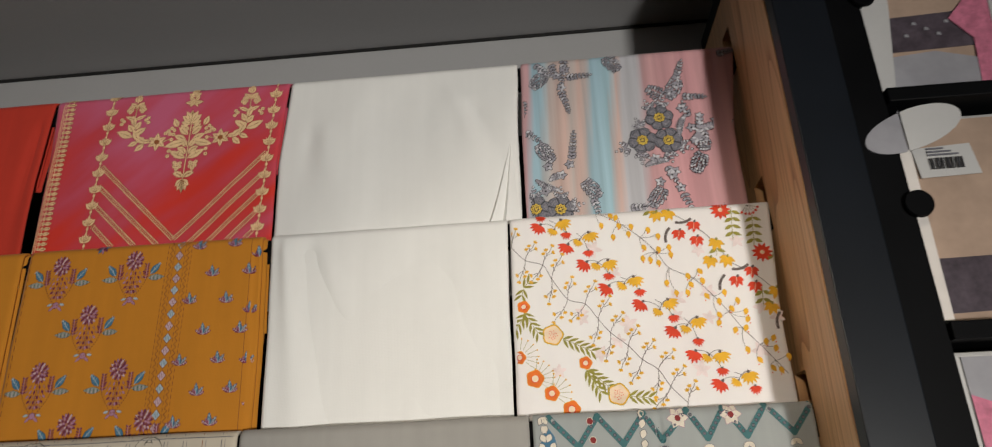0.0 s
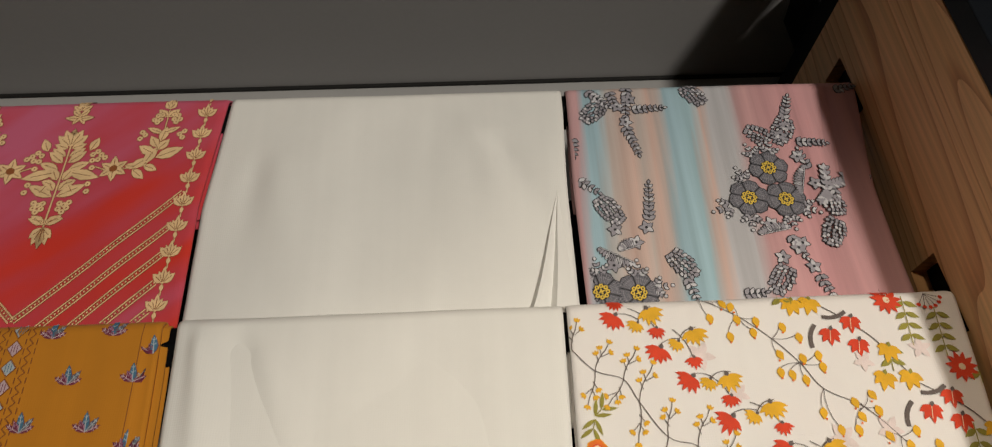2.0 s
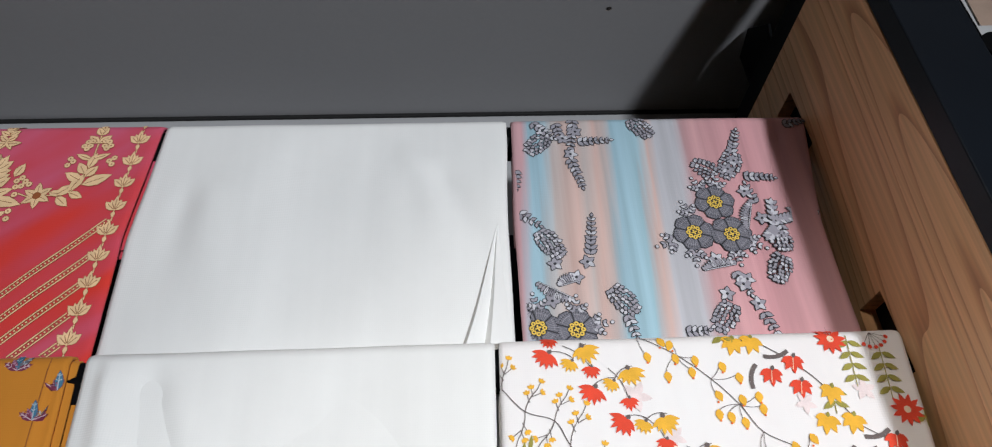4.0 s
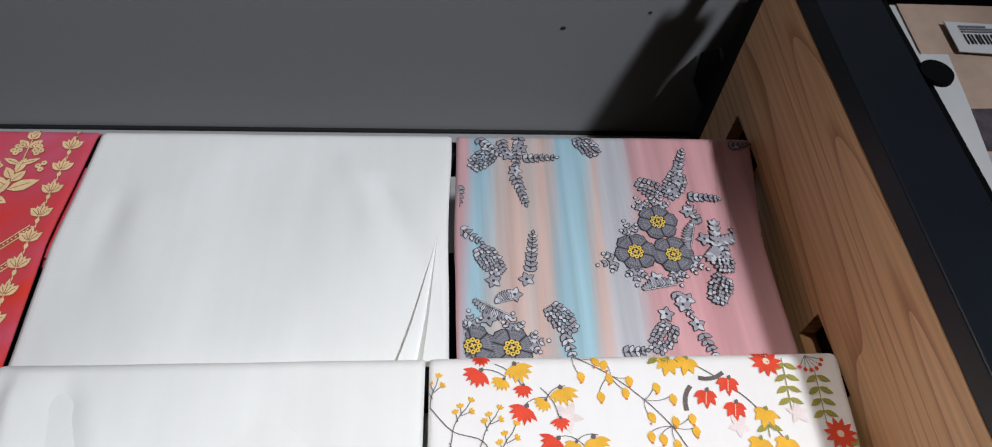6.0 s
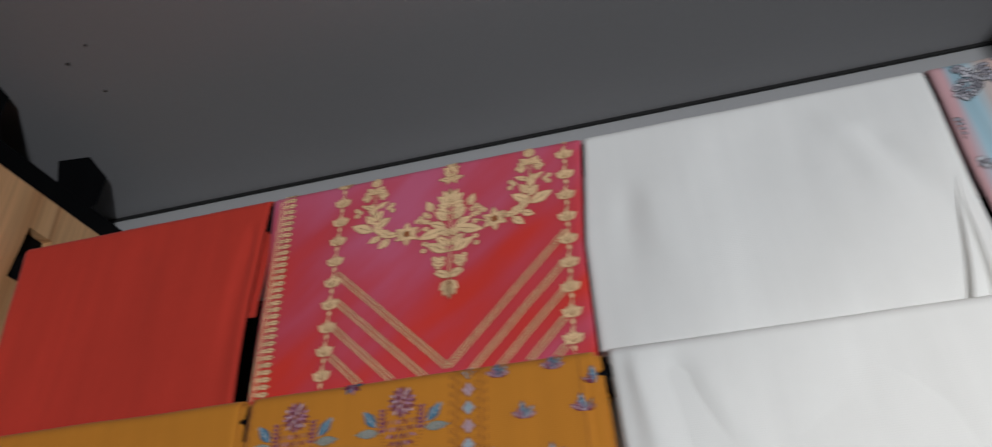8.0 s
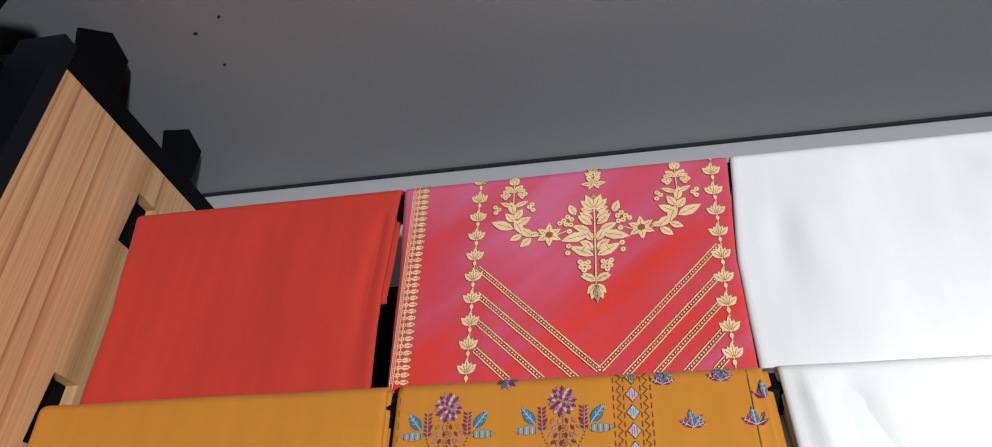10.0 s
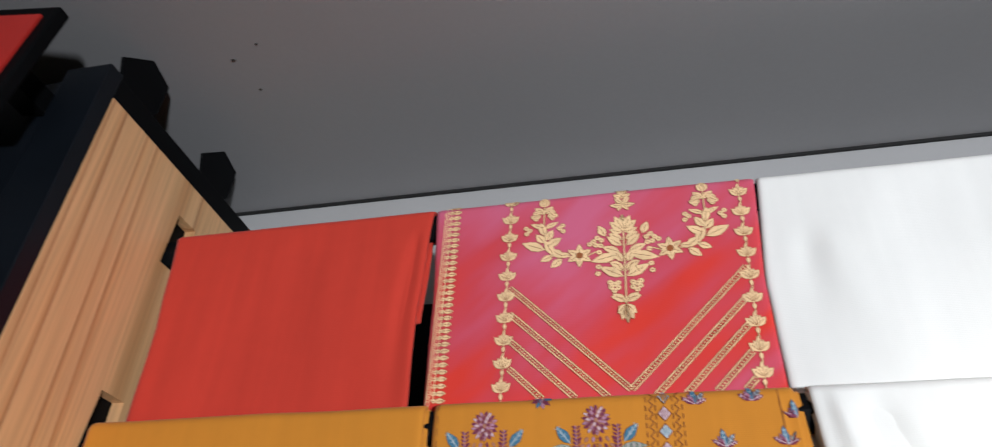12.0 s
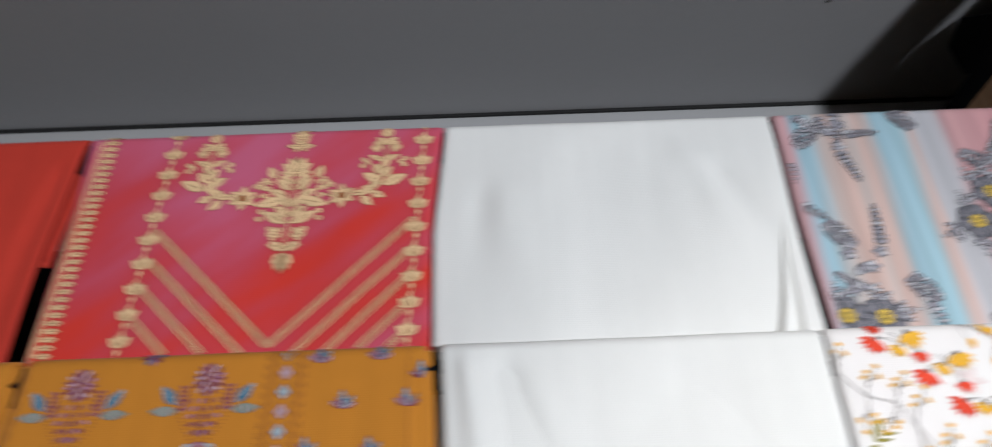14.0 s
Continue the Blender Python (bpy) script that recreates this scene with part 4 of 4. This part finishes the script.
def bouquet(x, z):
    """A shaggy head over paired leaves and a flecked drop; x, z is the middle of the head."""
    m.begin("stitched_bouquet")
    m.disc(x, z, 0.0125, DUSTY, 0.4, None, 0, 12)
    for ring, (r, n, ln) in enumerate(((0.0100, 17, 0.0062), (0.0062, 13, 0.0062), (0.0022, 8, 0.0052))):
        for k in range(n):
            a = 360 * k / n + 11 * ring
            m.leaf(x + r * 0.92 * math.cos(radians(a)), z + r * 1.1 * math.sin(radians(a)), a + rnd.uniform(-14, 14), ln, 0.0032, (PLUM, LILAC, PLUM, FROST)[(k + ring) % 4], 1 + 0.3 * ring, PLUM, 0.0004)
    for s in (-1, 1):
        # upright feathered leaf
        fx, fz = x + s * 0.0215, z - 0.030
        for i in range(6):
            for q in (-1, 1):
                m.leaf(fx, fz + 0.0042 * i, 90 + q * 50, 0.0062, 0.0026, PLUM, 1.2 + 0.02 * i)
        m.stroke([(fx, fz - 0.002), (fx + s * 0.001, fz + 0.025)], 0.0010, LILAC, 1.8)
        # slanting blue leaf with a pale rib
        bx, bz = x + s * 0.0285, z - 0.024
        m.leaf(bx, bz, both(s, 52), 0.0240, 0.0110, BLUE, 1.2, INKY, 0.0004)
        m.stroke([(bx, bz), (bx + s * 0.0145, bz + 0.0185)], 0.0010, SKY, 1.9)
        for q in (0.35, 0.55, 0.75):
            for side in (96, 8):
                px, pz = bx + s * 0.0162 * q, bz + 0.0205 * q
                m.stroke([(px, pz), (px + s * 0.0042 * math.cos(radians(side)), pz + 0.0042 * math.sin(radians(side)))], 0.0006, SKY, 1.9)
        # pale striped leaf lying flat
        m.leaf(x + s * 0.0250, z - 0.030, both(s, 2), 0.0270, 0.0100, PISTACHIO, 1.1, INKY, 0.0003)
        for q in range(7):
            px = x + s * (0.0290 + 0.0030 * q)
            m.stroke([(px, z - 0.0335), (px, z - 0.0265)], 0.0007, FROST if q % 2 else INKY, 1.8)
        # dotted outline of the drop
        for q in range(11):
            f = q / 10
            m.disc(x + s * (0.0225 - 0.0205 * f ** 1.5), z - 0.030 - 0.034 * f, 0.0011, RUST, 1.2, n=6)
        m.leaf(x + s * 0.003, z - 0.066, 270 + s * 48, 0.0105, 0.0040, LILAC, 1.5, PLUM, 0.0004)
        m.leaf(x + s * 0.006, z - 0.062, 270 + s * 78, 0.0090, 0.0036, SKY, 1.4, BLUE, 0.0004)
    # flecks inside the drop
    for q in range(16):
        m.disc(x, z - 0.014 - 0.0030 * q, 0.0010, RUST, 1.0, n=6)
    for row in range(5):
        w = 0.0160 - 0.0026 * row
        for k in range(6):
            m.leaf(x - w + 2 * w * k / 5, z - 0.018 - row * 0.0076, 270 + (k - 2.5) * 20, 0.0066, 0.0030, (PLUM, DUSTY, LILAC, PLUM, DUSTY)[(k + row) % 5], 1.3, PLUM, 0.0003)
    m.disc(x, z - 0.064, 0.0046, LILAC, 1.2, PLUM, 0.0008, 8)


FROST, PISTACHIO = ink("frosted_lilac_thread", (0.56, 0.40, 0.44)), ink("pale_sage_thread", (0.25, 0.28, 0.24))
for x, z in mm([(-711, 1998), (-588, 1999), (-652, 1915), (-716, 1828), (-590, 1827), (-659, 1749), (-539, 1749)]):
    bouquet(x, z)
m.begin("stitched_bouquet")
for k in range(9):
    m.leaf(-0.647, 2.026, 40 * k, 0.012, 0.0050, (BLUE, LILAC, PLUM)[k % 3], 1 + 0.05 * k, PLUM, 0.0004)
m.begin("stitched_border")
for k in range(17):
    z = 2.022 - 0.0190 * k
    x = -0.515 - 0.022 * (2.02 - z)
    for grow, ink_used, lv in ((0.0014, RUST, 0.7), (0.0, (SKY, FROST)[k % 2], 1.2)):
        m.poly([(x, z + 0.0076 + grow), (x + 0.0062 + grow, z), (x, z - 0.0076 - grow), (x - 0.0062 - grow, z)], ink_used, lv)
    for q in (-0.0025, 0.0, 0.0025):
        m.stroke([(x + q, z + 0.004), (x + q, z - 0.004)], 0.0006, PLUM if k % 2 else BLUE, 1.8)
    for s in (-1, 1):
        m.stroke([(x + s * 0.0112, z + 0.0095), (x + s * 0.0160, z + 0.0048), (x + s * 0.0112, z), (x + s * 0.0160, z - 0.0048), (x + s * 0.0112, z - 0.0095)], 0.0010, RUST, 0.8)
        for off in (0.0088, 0.0192):
            for q in (0.0, 0.0095):
                m.stroke([(x + s * off, z + q - 0.006), (x + s * off, z + q)], 0.0010, RUST, 0.8)
for x, z in mm([(-483, 2020), (-425, 2021), (-384, 2001), (-458, 1974), (-398, 1974), (-490, 1931), (-431, 1929), (-391, 1911), (-463, 1881), (-404, 1880), (-494, 1835), (-435, 1836), (-389, 1833), (-411, 1791), (-462, 1789), (-379, 1768), (-493, 1744), (-437, 1745)]):
    m.begin("stitched_sprig")
    for a, ln, w, c, rib in ((96, 0.0190, 0.0066, BLUE, SKY), (52, 0.0165, 0.0058, SLATE, SKY), (150, 0.0150, 0.0052, PLUM, FROST), (24, 0.0135, 0.0048, PLUM, FROST), (122, 0.0130, 0.0044, LILAC, PLUM)):
        m.leaf(x, z - 0.008, a, ln, w, c, 1 + a / 300, PLUM, 0.0004)
        m.stroke([(x, z - 0.008), (x + 0.85 * ln * math.cos(radians(a)), z - 0.008 + 0.85 * ln * math.sin(radians(a)))], 0.0008, rib, 2)
        for f in (0.45, 0.7):
            px, pz = x + f * ln * math.cos(radians(a)), z - 0.008 + f * ln * math.sin(radians(a))
            for q in (-50, 50):
                m.stroke([(px, pz), (px + 0.0030 * math.cos(radians(a + q)), pz + 0.0030 * math.sin(radians(a + q)))], 0.0006, rib, 2)
m.begin()
# dark line painting the shade of the upright crease near the right edge
m.stroke([(-0.398, 2.024), (-0.394, 1.70)], 0.0008, RUST, 0.3)
for k in range(22):
    m.stroke([(-0.7655, 2.026 - 0.014 * k), (-0.7655, 2.018 - 0.014 * k)], 0.0010, RUST, 0.6)
m.finish()

# teal zigzag on the grey-green cloth
m = Motifs(D_TEAL, F_TEAL)
m.lay = (0.956, -0.0195, 0.0456, 0.0208, 0.9538, 0.0958)
ZIG = mm([(45, 1702), (84, 1660), (114, 1700), (147, 1660), (179, 1700), (202, 1662), (240, 1700), (264, 1660), (291, 1700), (318, 1660), (349, 1700), (382, 1660), (414, 1698)])
for o in (0.0, -0.075):
    m.begin("zigzag_band")
    line = [(x, z + o) for x, z in ZIG]
    m.stroke(line, 0.0082, TEAL, 1)
    for (xa, za), (xb, zb) in zip(line, line[1:]):
        for q in range(1, 6):
            m.disc(xa + (xb - xa) * q / 6, za + (zb - za) * q / 6, 0.0021, SLATE, 1.6, INKY, 0.0005, 6)
    for i, (x, z) in enumerate(line):
        m.disc(x, z, 0.0046, TEAL, 1.4)
        if i % 2:
            for s in (-1, 1):
                for q in range(3):
                    m.leaf(x, z - 0.008 - 0.012 * q, 270 + s * 40, 0.012, 0.0068, PEARL, 1.8, SLATE, 0.0006)
for x, z in mm([(300, 1690), (226, 1690)]):
    m.flower(x, z, 0.015, 6, PEARL, MAROON, 1.4, LILAC)
for k in range(7):
    m.leaf(0.178, 1.706 - 0.014 * k, 250, 0.013, 0.009, PEARL, 2, SLATE)
    m.leaf(0.036 + 0.005 * k, 1.704 - 0.012 * k, 240, 0.012, 0.0085, PEARL, 2, SLATE)
    m.leaf(0.036 - 0.002 * k, 1.704 - 0.012 * k, 300, 0.012, 0.0085, PEARL, 2, SLATE)
m.leaf(0.042, 1.690, 270, 0.06, 0.024, BLUE, 1)
for x, z in ((0.103, 1.694), (0.105, 1.668)):
    m.disc(x, z, 0.0045, MAROON, 1.6, PEARL)
m.finish()

# checks and motifs on the beige cloth
m = Motifs(D_BEIGE, F_BEIGE)
m.lay = (1.0, 0.0, 0.015, 0.0, 1.0, 0.012)
for k in range(14):
    x = -0.785 + 0.028 * k
    m.stroke([(x, 1.712), (x, 1.45)], 0.0010, SLATE if k % 3 else RUST, 0.4)
    m.stroke([(x + 0.005, 1.712), (x + 0.005, 1.45)], 0.0006, SLATE, 0.4)
for k in range(6):
    m.stroke([(-0.79, 1.706 - 0.033 * k), (-0.405, 1.706 - 0.033 * k)], 0.0009, SLATE, 0.4)
for x in (-0.528, -0.70):
    for a in (215, 270, 325):
        m.leaf(x, 1.708, a, 0.026, 0.012, BEIGE, 1.5, INKY, 0.0011)
for k in range(3):
    m.stroke([(-0.685 + 0.009 * i, 1.684 - 0.010 * k + (0.003 if i % 2 else 0)) for i in range(6)], 0.0032, MAROON, 1)
for x, z in ((-0.476, 1.684), (-0.620, 1.680)):
    m.leaf(x, z, 270, 0.05, 0.016, MAROON, 1, INKY)
m.finish()

# a pleat of the ivory cloth that opens downwards beside its edge
bm = bmesh.new()
PLEAT = ((-0.030, 0.0003), (-0.0245, 0.0100), (-0.019, 0.0085), (-0.003, 0.0010), (0.0045, 0.0105), (0.012, 0.0085), (0.032, 0.0006))
rows = []
for i in range(15):
    t = i / 14
    z = 2.180 - 0.170 * t
    rows.append([bm.verts.new(D_WHITE.at(0.0225 + (x - 0.0225) * t * (1 - 0.12 * math.sin(math.pi * t)), z, 0.0006 + lift * t ** 0.8)) for x, lift in PLEAT])
for a, b in zip(rows, rows[1:]):
    for i in range(len(PLEAT) - 1):
        bm.faces.new((a[i], a[i + 1], b[i + 1], b[i]))
part("loose_fold", bm, WHITE, F_WHITE, "ivory pleat of cloth")

# inner leaves seen at the open sides
for ob, d, material, a, b in ((F_MUSTARD, D_MUSTARD, MUSTARD, 0.010, 0.006), (F_RED, D_RED, RED, 0.004, -0.006), (F_AMBER, D_AMBER, MUSTARD, 0.004, 0.004), (F_WHITE2, D_WHITE2, WHITE, 0.004, -0.006), (F_ROSE, D_ROSE, ROSE, 0.008, -0.004), (F_PINK, D_PINK, PINK, 0.004, -0.003)):
    inner = Drape(d.row, d.x0 + a, d.x1 + b, d.length - 0.03, d.seed + 40, flare=d.flare, dtop=-0.004, dfront=0.005)
    inner.r = d.r - 0.005
    part("inner_leaf", drape_bm(inner, 24, 20, 0.002), material, ob, "folded inner layer of the same cloth", True)

# the ivory cloth is folded many times: its leaves show one behind the other
for k, (dx, dy, slope) in enumerate(((-0.002, 0.006, 0.10), (0.000, 0.013, 0.05), (0.002, 0.019, 0.13))):
    leaf = Drape(1, D_WHITE2.x0 + dx, -0.25, 0.36, 60 + k, flare=(0.03 * slope * 3, 0), dtop=-0.005 - 0.001 * k, dfront=dy, wave=0.004)
    leaf.r = max(0.002, D_WHITE2.r - dy * 0.8)
    part("folded_leaf", drape_bm(leaf, 16, 24, 0.0012), WHITE, F_WHITE2, "ivory leaf of the folded cloth", True)
for k, (dx, dy) in enumerate(((0.002, 0.008), (-0.002, 0.014))):
    leaf = Drape(1, -0.46, D_MUSTARD.x1 + dx, 0.37, 70 + k, flare=(0, 0.004 + 0.003 * k), dtop=-0.006, dfront=dy, wave=0.006)
    leaf.r = 0.004
    part("folded_leaf", drape_bm(leaf, 16, 24, 0.0012), MUSTARD, F_MUSTARD, "mustard leaf of the folded cloth", True)

# ---- specks on the soffit ----
for x, y, s in ((0.210, 1.155, 1.0), (0.334, 1.123, 0.7), (-1.125, 0.996, 0.9), (-1.112, 1.063, 0.7), (-1.073, 0.972, 0.6)):
    speck = thing("ceiling_speck", "small dark chip in the soffit paint", "speck", "soffit specks", (x, y, SOFFIT_Z))
    part("chip", prism_bm([(x + 0.004 * s * math.cos(a), y + 0.0022 * s * math.sin(a)) for a in (0.2, 1.3, 2.6, 3.7, 5.1)], "z", SOFFIT_Z - 0.0016, SOFFIT_Z + 0.001), SPECK, speck)

# ---- the case of bedding packs beyond the wood panel ----
CX0, CX1 = 0.502, 1.35
case = thing("display_case", "black steel case holding packed bed sheets", "case", "", (CX0, 1.0, 0))
part("back", box_bm(CX0, CX1, 1.16, 1.18, -0.127, 2.55), BLACK, case)
part("stile", box_bm(CX0, 0.592, 0.985, 1.16, -0.127, 2.55, 0.002), BLACK, case)
for z in (2.132, 1.771, 1.41, 2.52):
    part("shelf", box_bm(0.592, CX1, 0.975, 1.16, z - 0.012, z + 0.012, 0.002), BLACK, case)
for z in (2.318, 1.955):
    knob = bmesh.new()
    bmesh.ops.create_cone(knob, cap_ends=True, segments=20, radius1=0.021, radius2=0.020, depth=0.005, matrix=Matrix.Translation((0.596, 0.979, z)) @ Matrix.Rotation(radians(90), 4, "X"))
    part("round_catch", knob, BLACK, case, "round black catch")

CARD, FILM = mat("white_pack_card", (0.50, 0.50, 0.50), 0.5, 0, 0.05, 8, 90, 0.05), mat("clear_film", (0.70, 0.66, 0.63), 0.10, 0, 0.1, 12, 40, 0.5)
TAN, DUSK, MAGENTA, MIST, PEACH = mat("printed_tan", (0.40, 0.29, 0.225), 0.3, 0, 0.2, 9, 60, 0.15), mat("printed_dusk", (0.075, 0.06, 0.075), 0.3, 0, 0.4, 40, 160, 0.15), mat("printed_rose", (0.55, 0.17, 0.26), 0.3, 0, 0.35, 55, 200, 0.15), mat("mist_print_and_shade", (0.30, 0.30, 0.33), 0.3, 0, 0.15, 12, 60, 0.15), mat("printed_peach", (0.56, 0.33, 0.20), 0.3, 0, 0.2, 14, 60, 0.15)


def flat(name, outline, y, material, parent, label=""):
    return part(name, prism_bm(outline, "y", y, y - 0.0012), material, parent, label)


def pack(z0, z1, label, fields):
    ob = thing("bedding_pack", label, "package", "bedding packs", (0.8, 1.06, z0))
    part("carton", box_bm(0.598, 1.02, 1.012, 1.15, z0, z1, 0.006), CARD, ob, "white wrapped carton")
    for name, outline, depth, material, note in fields:
        flat(name, outline, 1.0105 - depth * 0.0014, material, ob, note)
    return ob


pack(2.146, 2.49, "bed sheet pack with a pink pillow picture, standing on the shelf", [
    ("picture", [(0.615, 2.152), (1.01, 2.152), (1.01, 2.485), (0.63, 2.485)], 0, TAN, "tan room picture"),
    ("picture_band", [(0.625, 2.225), (1.01, 2.235), (1.01, 2.305), (0.628, 2.29)], 1, DUSK, "dark speckled headboard picture"),
    ("picture_sheet", [(0.615, 2.152), (0.80, 2.152), (0.78, 2.20), (0.70, 2.222), (0.62, 2.215)], 2, MIST, ""),
    ("picture_pillow", [(0.755, 2.152), (1.01, 2.152), (1.01, 2.36), (0.80, 2.35), (0.735, 2.28), (0.765, 2.24)], 3, MAGENTA, "pink patterned pillow picture"),
    *[("pillow_stripe", [(0.80 + 0.045 * k, 2.156), (0.812 + 0.045 * k, 2.156), (0.818 + 0.045 * k, 2.22), (0.812 + 0.045 * k, 2.28), (0.822 + 0.045 * k, 2.345), (0.808 + 0.045 * k, 2.345), (0.800 + 0.045 * k, 2.27), (0.807 + 0.045 * k, 2.21)], 4, CARD, "pale pillow stripe") for k in range(4)],
    *[("picture_dot", [(0.66 + 0.017 * k, 2.252 + 0.011 * (k * 5 % 3)), (0.667 + 0.017 * k, 2.251 + 0.011 * (k * 5 % 3)), (0.666 + 0.017 * k, 2.256 + 0.011 * (k * 5 % 3)), (0.661 + 0.017 * k, 2.257 + 0.011 * (k * 5 % 3))], 2, MIST, "") for k in range(5)],
    ("white_edge", [(0.600, 2.152), (0.622, 2.152), (0.645, 2.30), (0.655, 2.38), (0.600, 2.38)], 4, CARD, ""),
    ("price_label", [(0.672, 2.385), (0.78, 2.378), (0.782, 2.436), (0.675, 2.442)], 5, CARD, "white bar code label")])
pack(1.785, 2.108, "bed sheet pack in clear film with a bar code label", [
    ("picture", [(0.612, 1.79), (1.01, 1.79), (1.01, 2.10), (0.612, 2.10)], 0, TAN, "tan room picture"),
    ("picture_band", [(0.616, 1.80), (1.01, 1.81), (1.01, 1.885), (0.616, 1.88)], 1, DUSK, "dark bed base picture"),
    ("picture_throw", [(0.72, 1.90), (1.01, 1.91), (1.01, 1.985), (0.74, 1.98)], 2, PEACH, "orange throw picture"),
    ("film_edge", [(0.600, 1.79), (0.616, 1.79), (0.620, 2.06), (0.600, 2.06)], 3, FILM, "shiny clear film edge"),
    ("price_label", [(0.624, 2.004), (0.712, 2.006), (0.706, 2.056), (0.620, 2.052)], 4, CARD, "white bar code label")])
pack(1.424, 1.748, "white and pink bed sheet pack on the lower shelf", [
    ("picture", [(0.612, 1.43), (1.01, 1.43), (1.01, 1.74), (0.612, 1.74)], 0, MIST, "pale bed picture"),
    ("picture_pillow", [(0.612, 1.43), (0.90, 1.43), (0.86, 1.60), (0.70, 1.655), (0.612, 1.69)], 1, MAGENTA, "pink bedding picture")])
for ob, x, z, sx in ((bpy.data.objects["bedding_pack"], 0.69, 2.41, 0.075), (bpy.data.objects["bedding_pack.001"], 0.640, 2.028, 0.05)):
    for k in range(14):
        w = (0.0012, 0.002, 0.001, 0.0026)[k % 4]
        xx = x + sx * k / 14
        flat("bar", [(xx, z - 0.012), (xx + w, z - 0.012), (xx + w, z + 0.006), (xx, z + 0.006)], 1.0018, INKY, ob)
    for k in range(3):
        flat("text_bar", [(x, z + 0.010 + 0.005 * k), (x + sx * (0.9 - 0.2 * k), z + 0.010 + 0.005 * k), (x + sx * (0.9 - 0.2 * k), z + 0.0125 + 0.005 * k), (x, z + 0.0125 + 0.005 * k)], 1.0018, SLATE, ob)
OVAL = [(0.618 + 0.076 * math.cos(a) * 0.97, 2.075 + 0.033 * math.sin(a) + 0.020 * math.cos(a)) for a in [2 * math.pi * i / 28 for i in range(28)]]
seal = thing("oval_sticker", "white oval sticker folded round the pack's corner", "sticker", "", (0.618, 0.98, 2.07))
part("white_half", prism_bm([(max(p[0], 0.604), p[1]) for p in OVAL], "y", 0.981, 0.9795), CARD, seal)
# the half turned round the corner gets its shade from a greyer colour
part("grey_half", prism_bm([(min(p[0], 0.603), p[1]) for p in OVAL], "y", 0.984, 0.9825), MIST, seal, "half of the white sticker coloured blue-grey as shade")

# the packs and their case, brought to size
for ob in list(scene.objects):
    if ob.parent is None and ob.get("category") in ("case", "package", "sticker"):
        x, y, z = ob.location
        ob.location = (0.934 * x + 0.017, y, 0.946 * z + 0.120)
        ob.scale = (0.934, 1.0, 0.946)

# ---- framed sale sign and poster on the other side ----
SIGN_RED, SIGN_WHITE = mat("red_sign_card", (0.50, 0.028, 0.022), 0.35, 0, 0.08, 6, 90, 0.03), mat("white_sign_ink", (0.80, 0.80, 0.82), 0.5, 0, 0.03, 30, 90, 0)
PAPER = mat("white_poster_paper", (0.62, 0.63, 0.65), 0.6, 0, 0.05, 7, 90, 0.05)
bay = thing("poster_stand", "black steel panel with a white sketched poster", "panel", "", (-1.32, 0.95, 0))
part("board", box_bm(-1.90, -1.304, 0.945, 1.25, 0, 2.518, 0.002), BLACK, bay)
part("stile", box_bm(-1.4356, -1.304, 0.918, 0.945, 0, 2.494, 0.002), STEEL, bay, "blue-black steel edge strip")
poster = part("poster", box_bm(-1.872, -1.439, 0.941, 0.944, 1.753, 2.423), PAPER, bay, "white poster with grey sketch marks")
for x0, x1, z0, z1, c in ((-1.5706, -1.4694, 2.3854, 2.3938, SLATE), (-1.6606, -1.4863, 2.3539, 2.3602, YOLK), (-1.6831, -1.5031, 2.3392, 2.3434, SILVER), (-1.6831, -1.5256, 2.3287, 2.3329, SILVER), (-1.6043, -1.4863, 2.2835, 2.2919, SLATE), (-1.6156, -1.475, 2.1941, 2.2624, SILVER), (-1.5931, -1.5031, 2.2151, 2.2414, SLATE), (-1.5931, -1.4806, 2.1205, 2.1258, SILVER)):
    part("printed_bar", prism_bm([(x0, z0), (x1, z0 + 0.006), (x1, z1 + 0.006), (x0, z1)], "y", 0.9408, 0.9400), c, poster)
sign = thing("sale_sign", "red sale sign in a black frame with white lettering", "sign", "", (-1.205, 0.82, 2.38))
W, H = 0.34, 0.160
part("frame", box_bm(-1.205 - W, -1.205, 0.812, 0.832, 2.30, 2.30 + H, 0.003), BLACK, sign, "black plastic frame")
part("card", box_bm(-1.205 - W + 0.016, -1.221, 0.808, 0.8125, 2.317, 2.30 + H - 0.017), SIGN_RED, sign, "red card")
part("bracket", box_bm(-1.285, -1.245, 0.832, 0.918, 2.372, 2.400, 0.002), BLACK, sign)


def lettering(text, size, x, z, material, parent):
    curve = bpy.data.curves.new("lettering", "FONT")
    curve.body, curve.size, curve.extrude, curve.align_x, curve.shear = text, size, 0.0004, "CENTER", 0.22
    curve.offset = -0.012 * size
    tmp = new("lettering", curve)
    me = bpy.data.meshes.new_from_object(tmp.evaluated_get(bpy.context.evaluated_depsgraph_get()))
    bpy.data.objects.remove(tmp)
    bpy.data.curves.remove(curve)
    me.materials.append(material)
    ob = new("lettering", me)
    ob.parent = parent
    me.transform(Matrix.Translation((x, 0.8070, z)) @ Matrix.Rotation(radians(90), 4, "X"))
    me.transform(Matrix.Translation(-Vector(parent.location)))
    return tagged(ob, "white printed lettering")


lettering("5", 0.130, -1.366, 2.311, SIGN_WHITE, sign)
lettering("%", 0.036, -1.308, 2.372, SIGN_WHITE, sign)
lettering("OFF", 0.036, -1.303, 2.341, SIGN_WHITE, sign)
sign.location, sign.scale = (-1.279, 0.82, 2.424), (1.134, 1.0, 1.20)
sign.rotation_euler = (0, radians(7.0), radians(2))
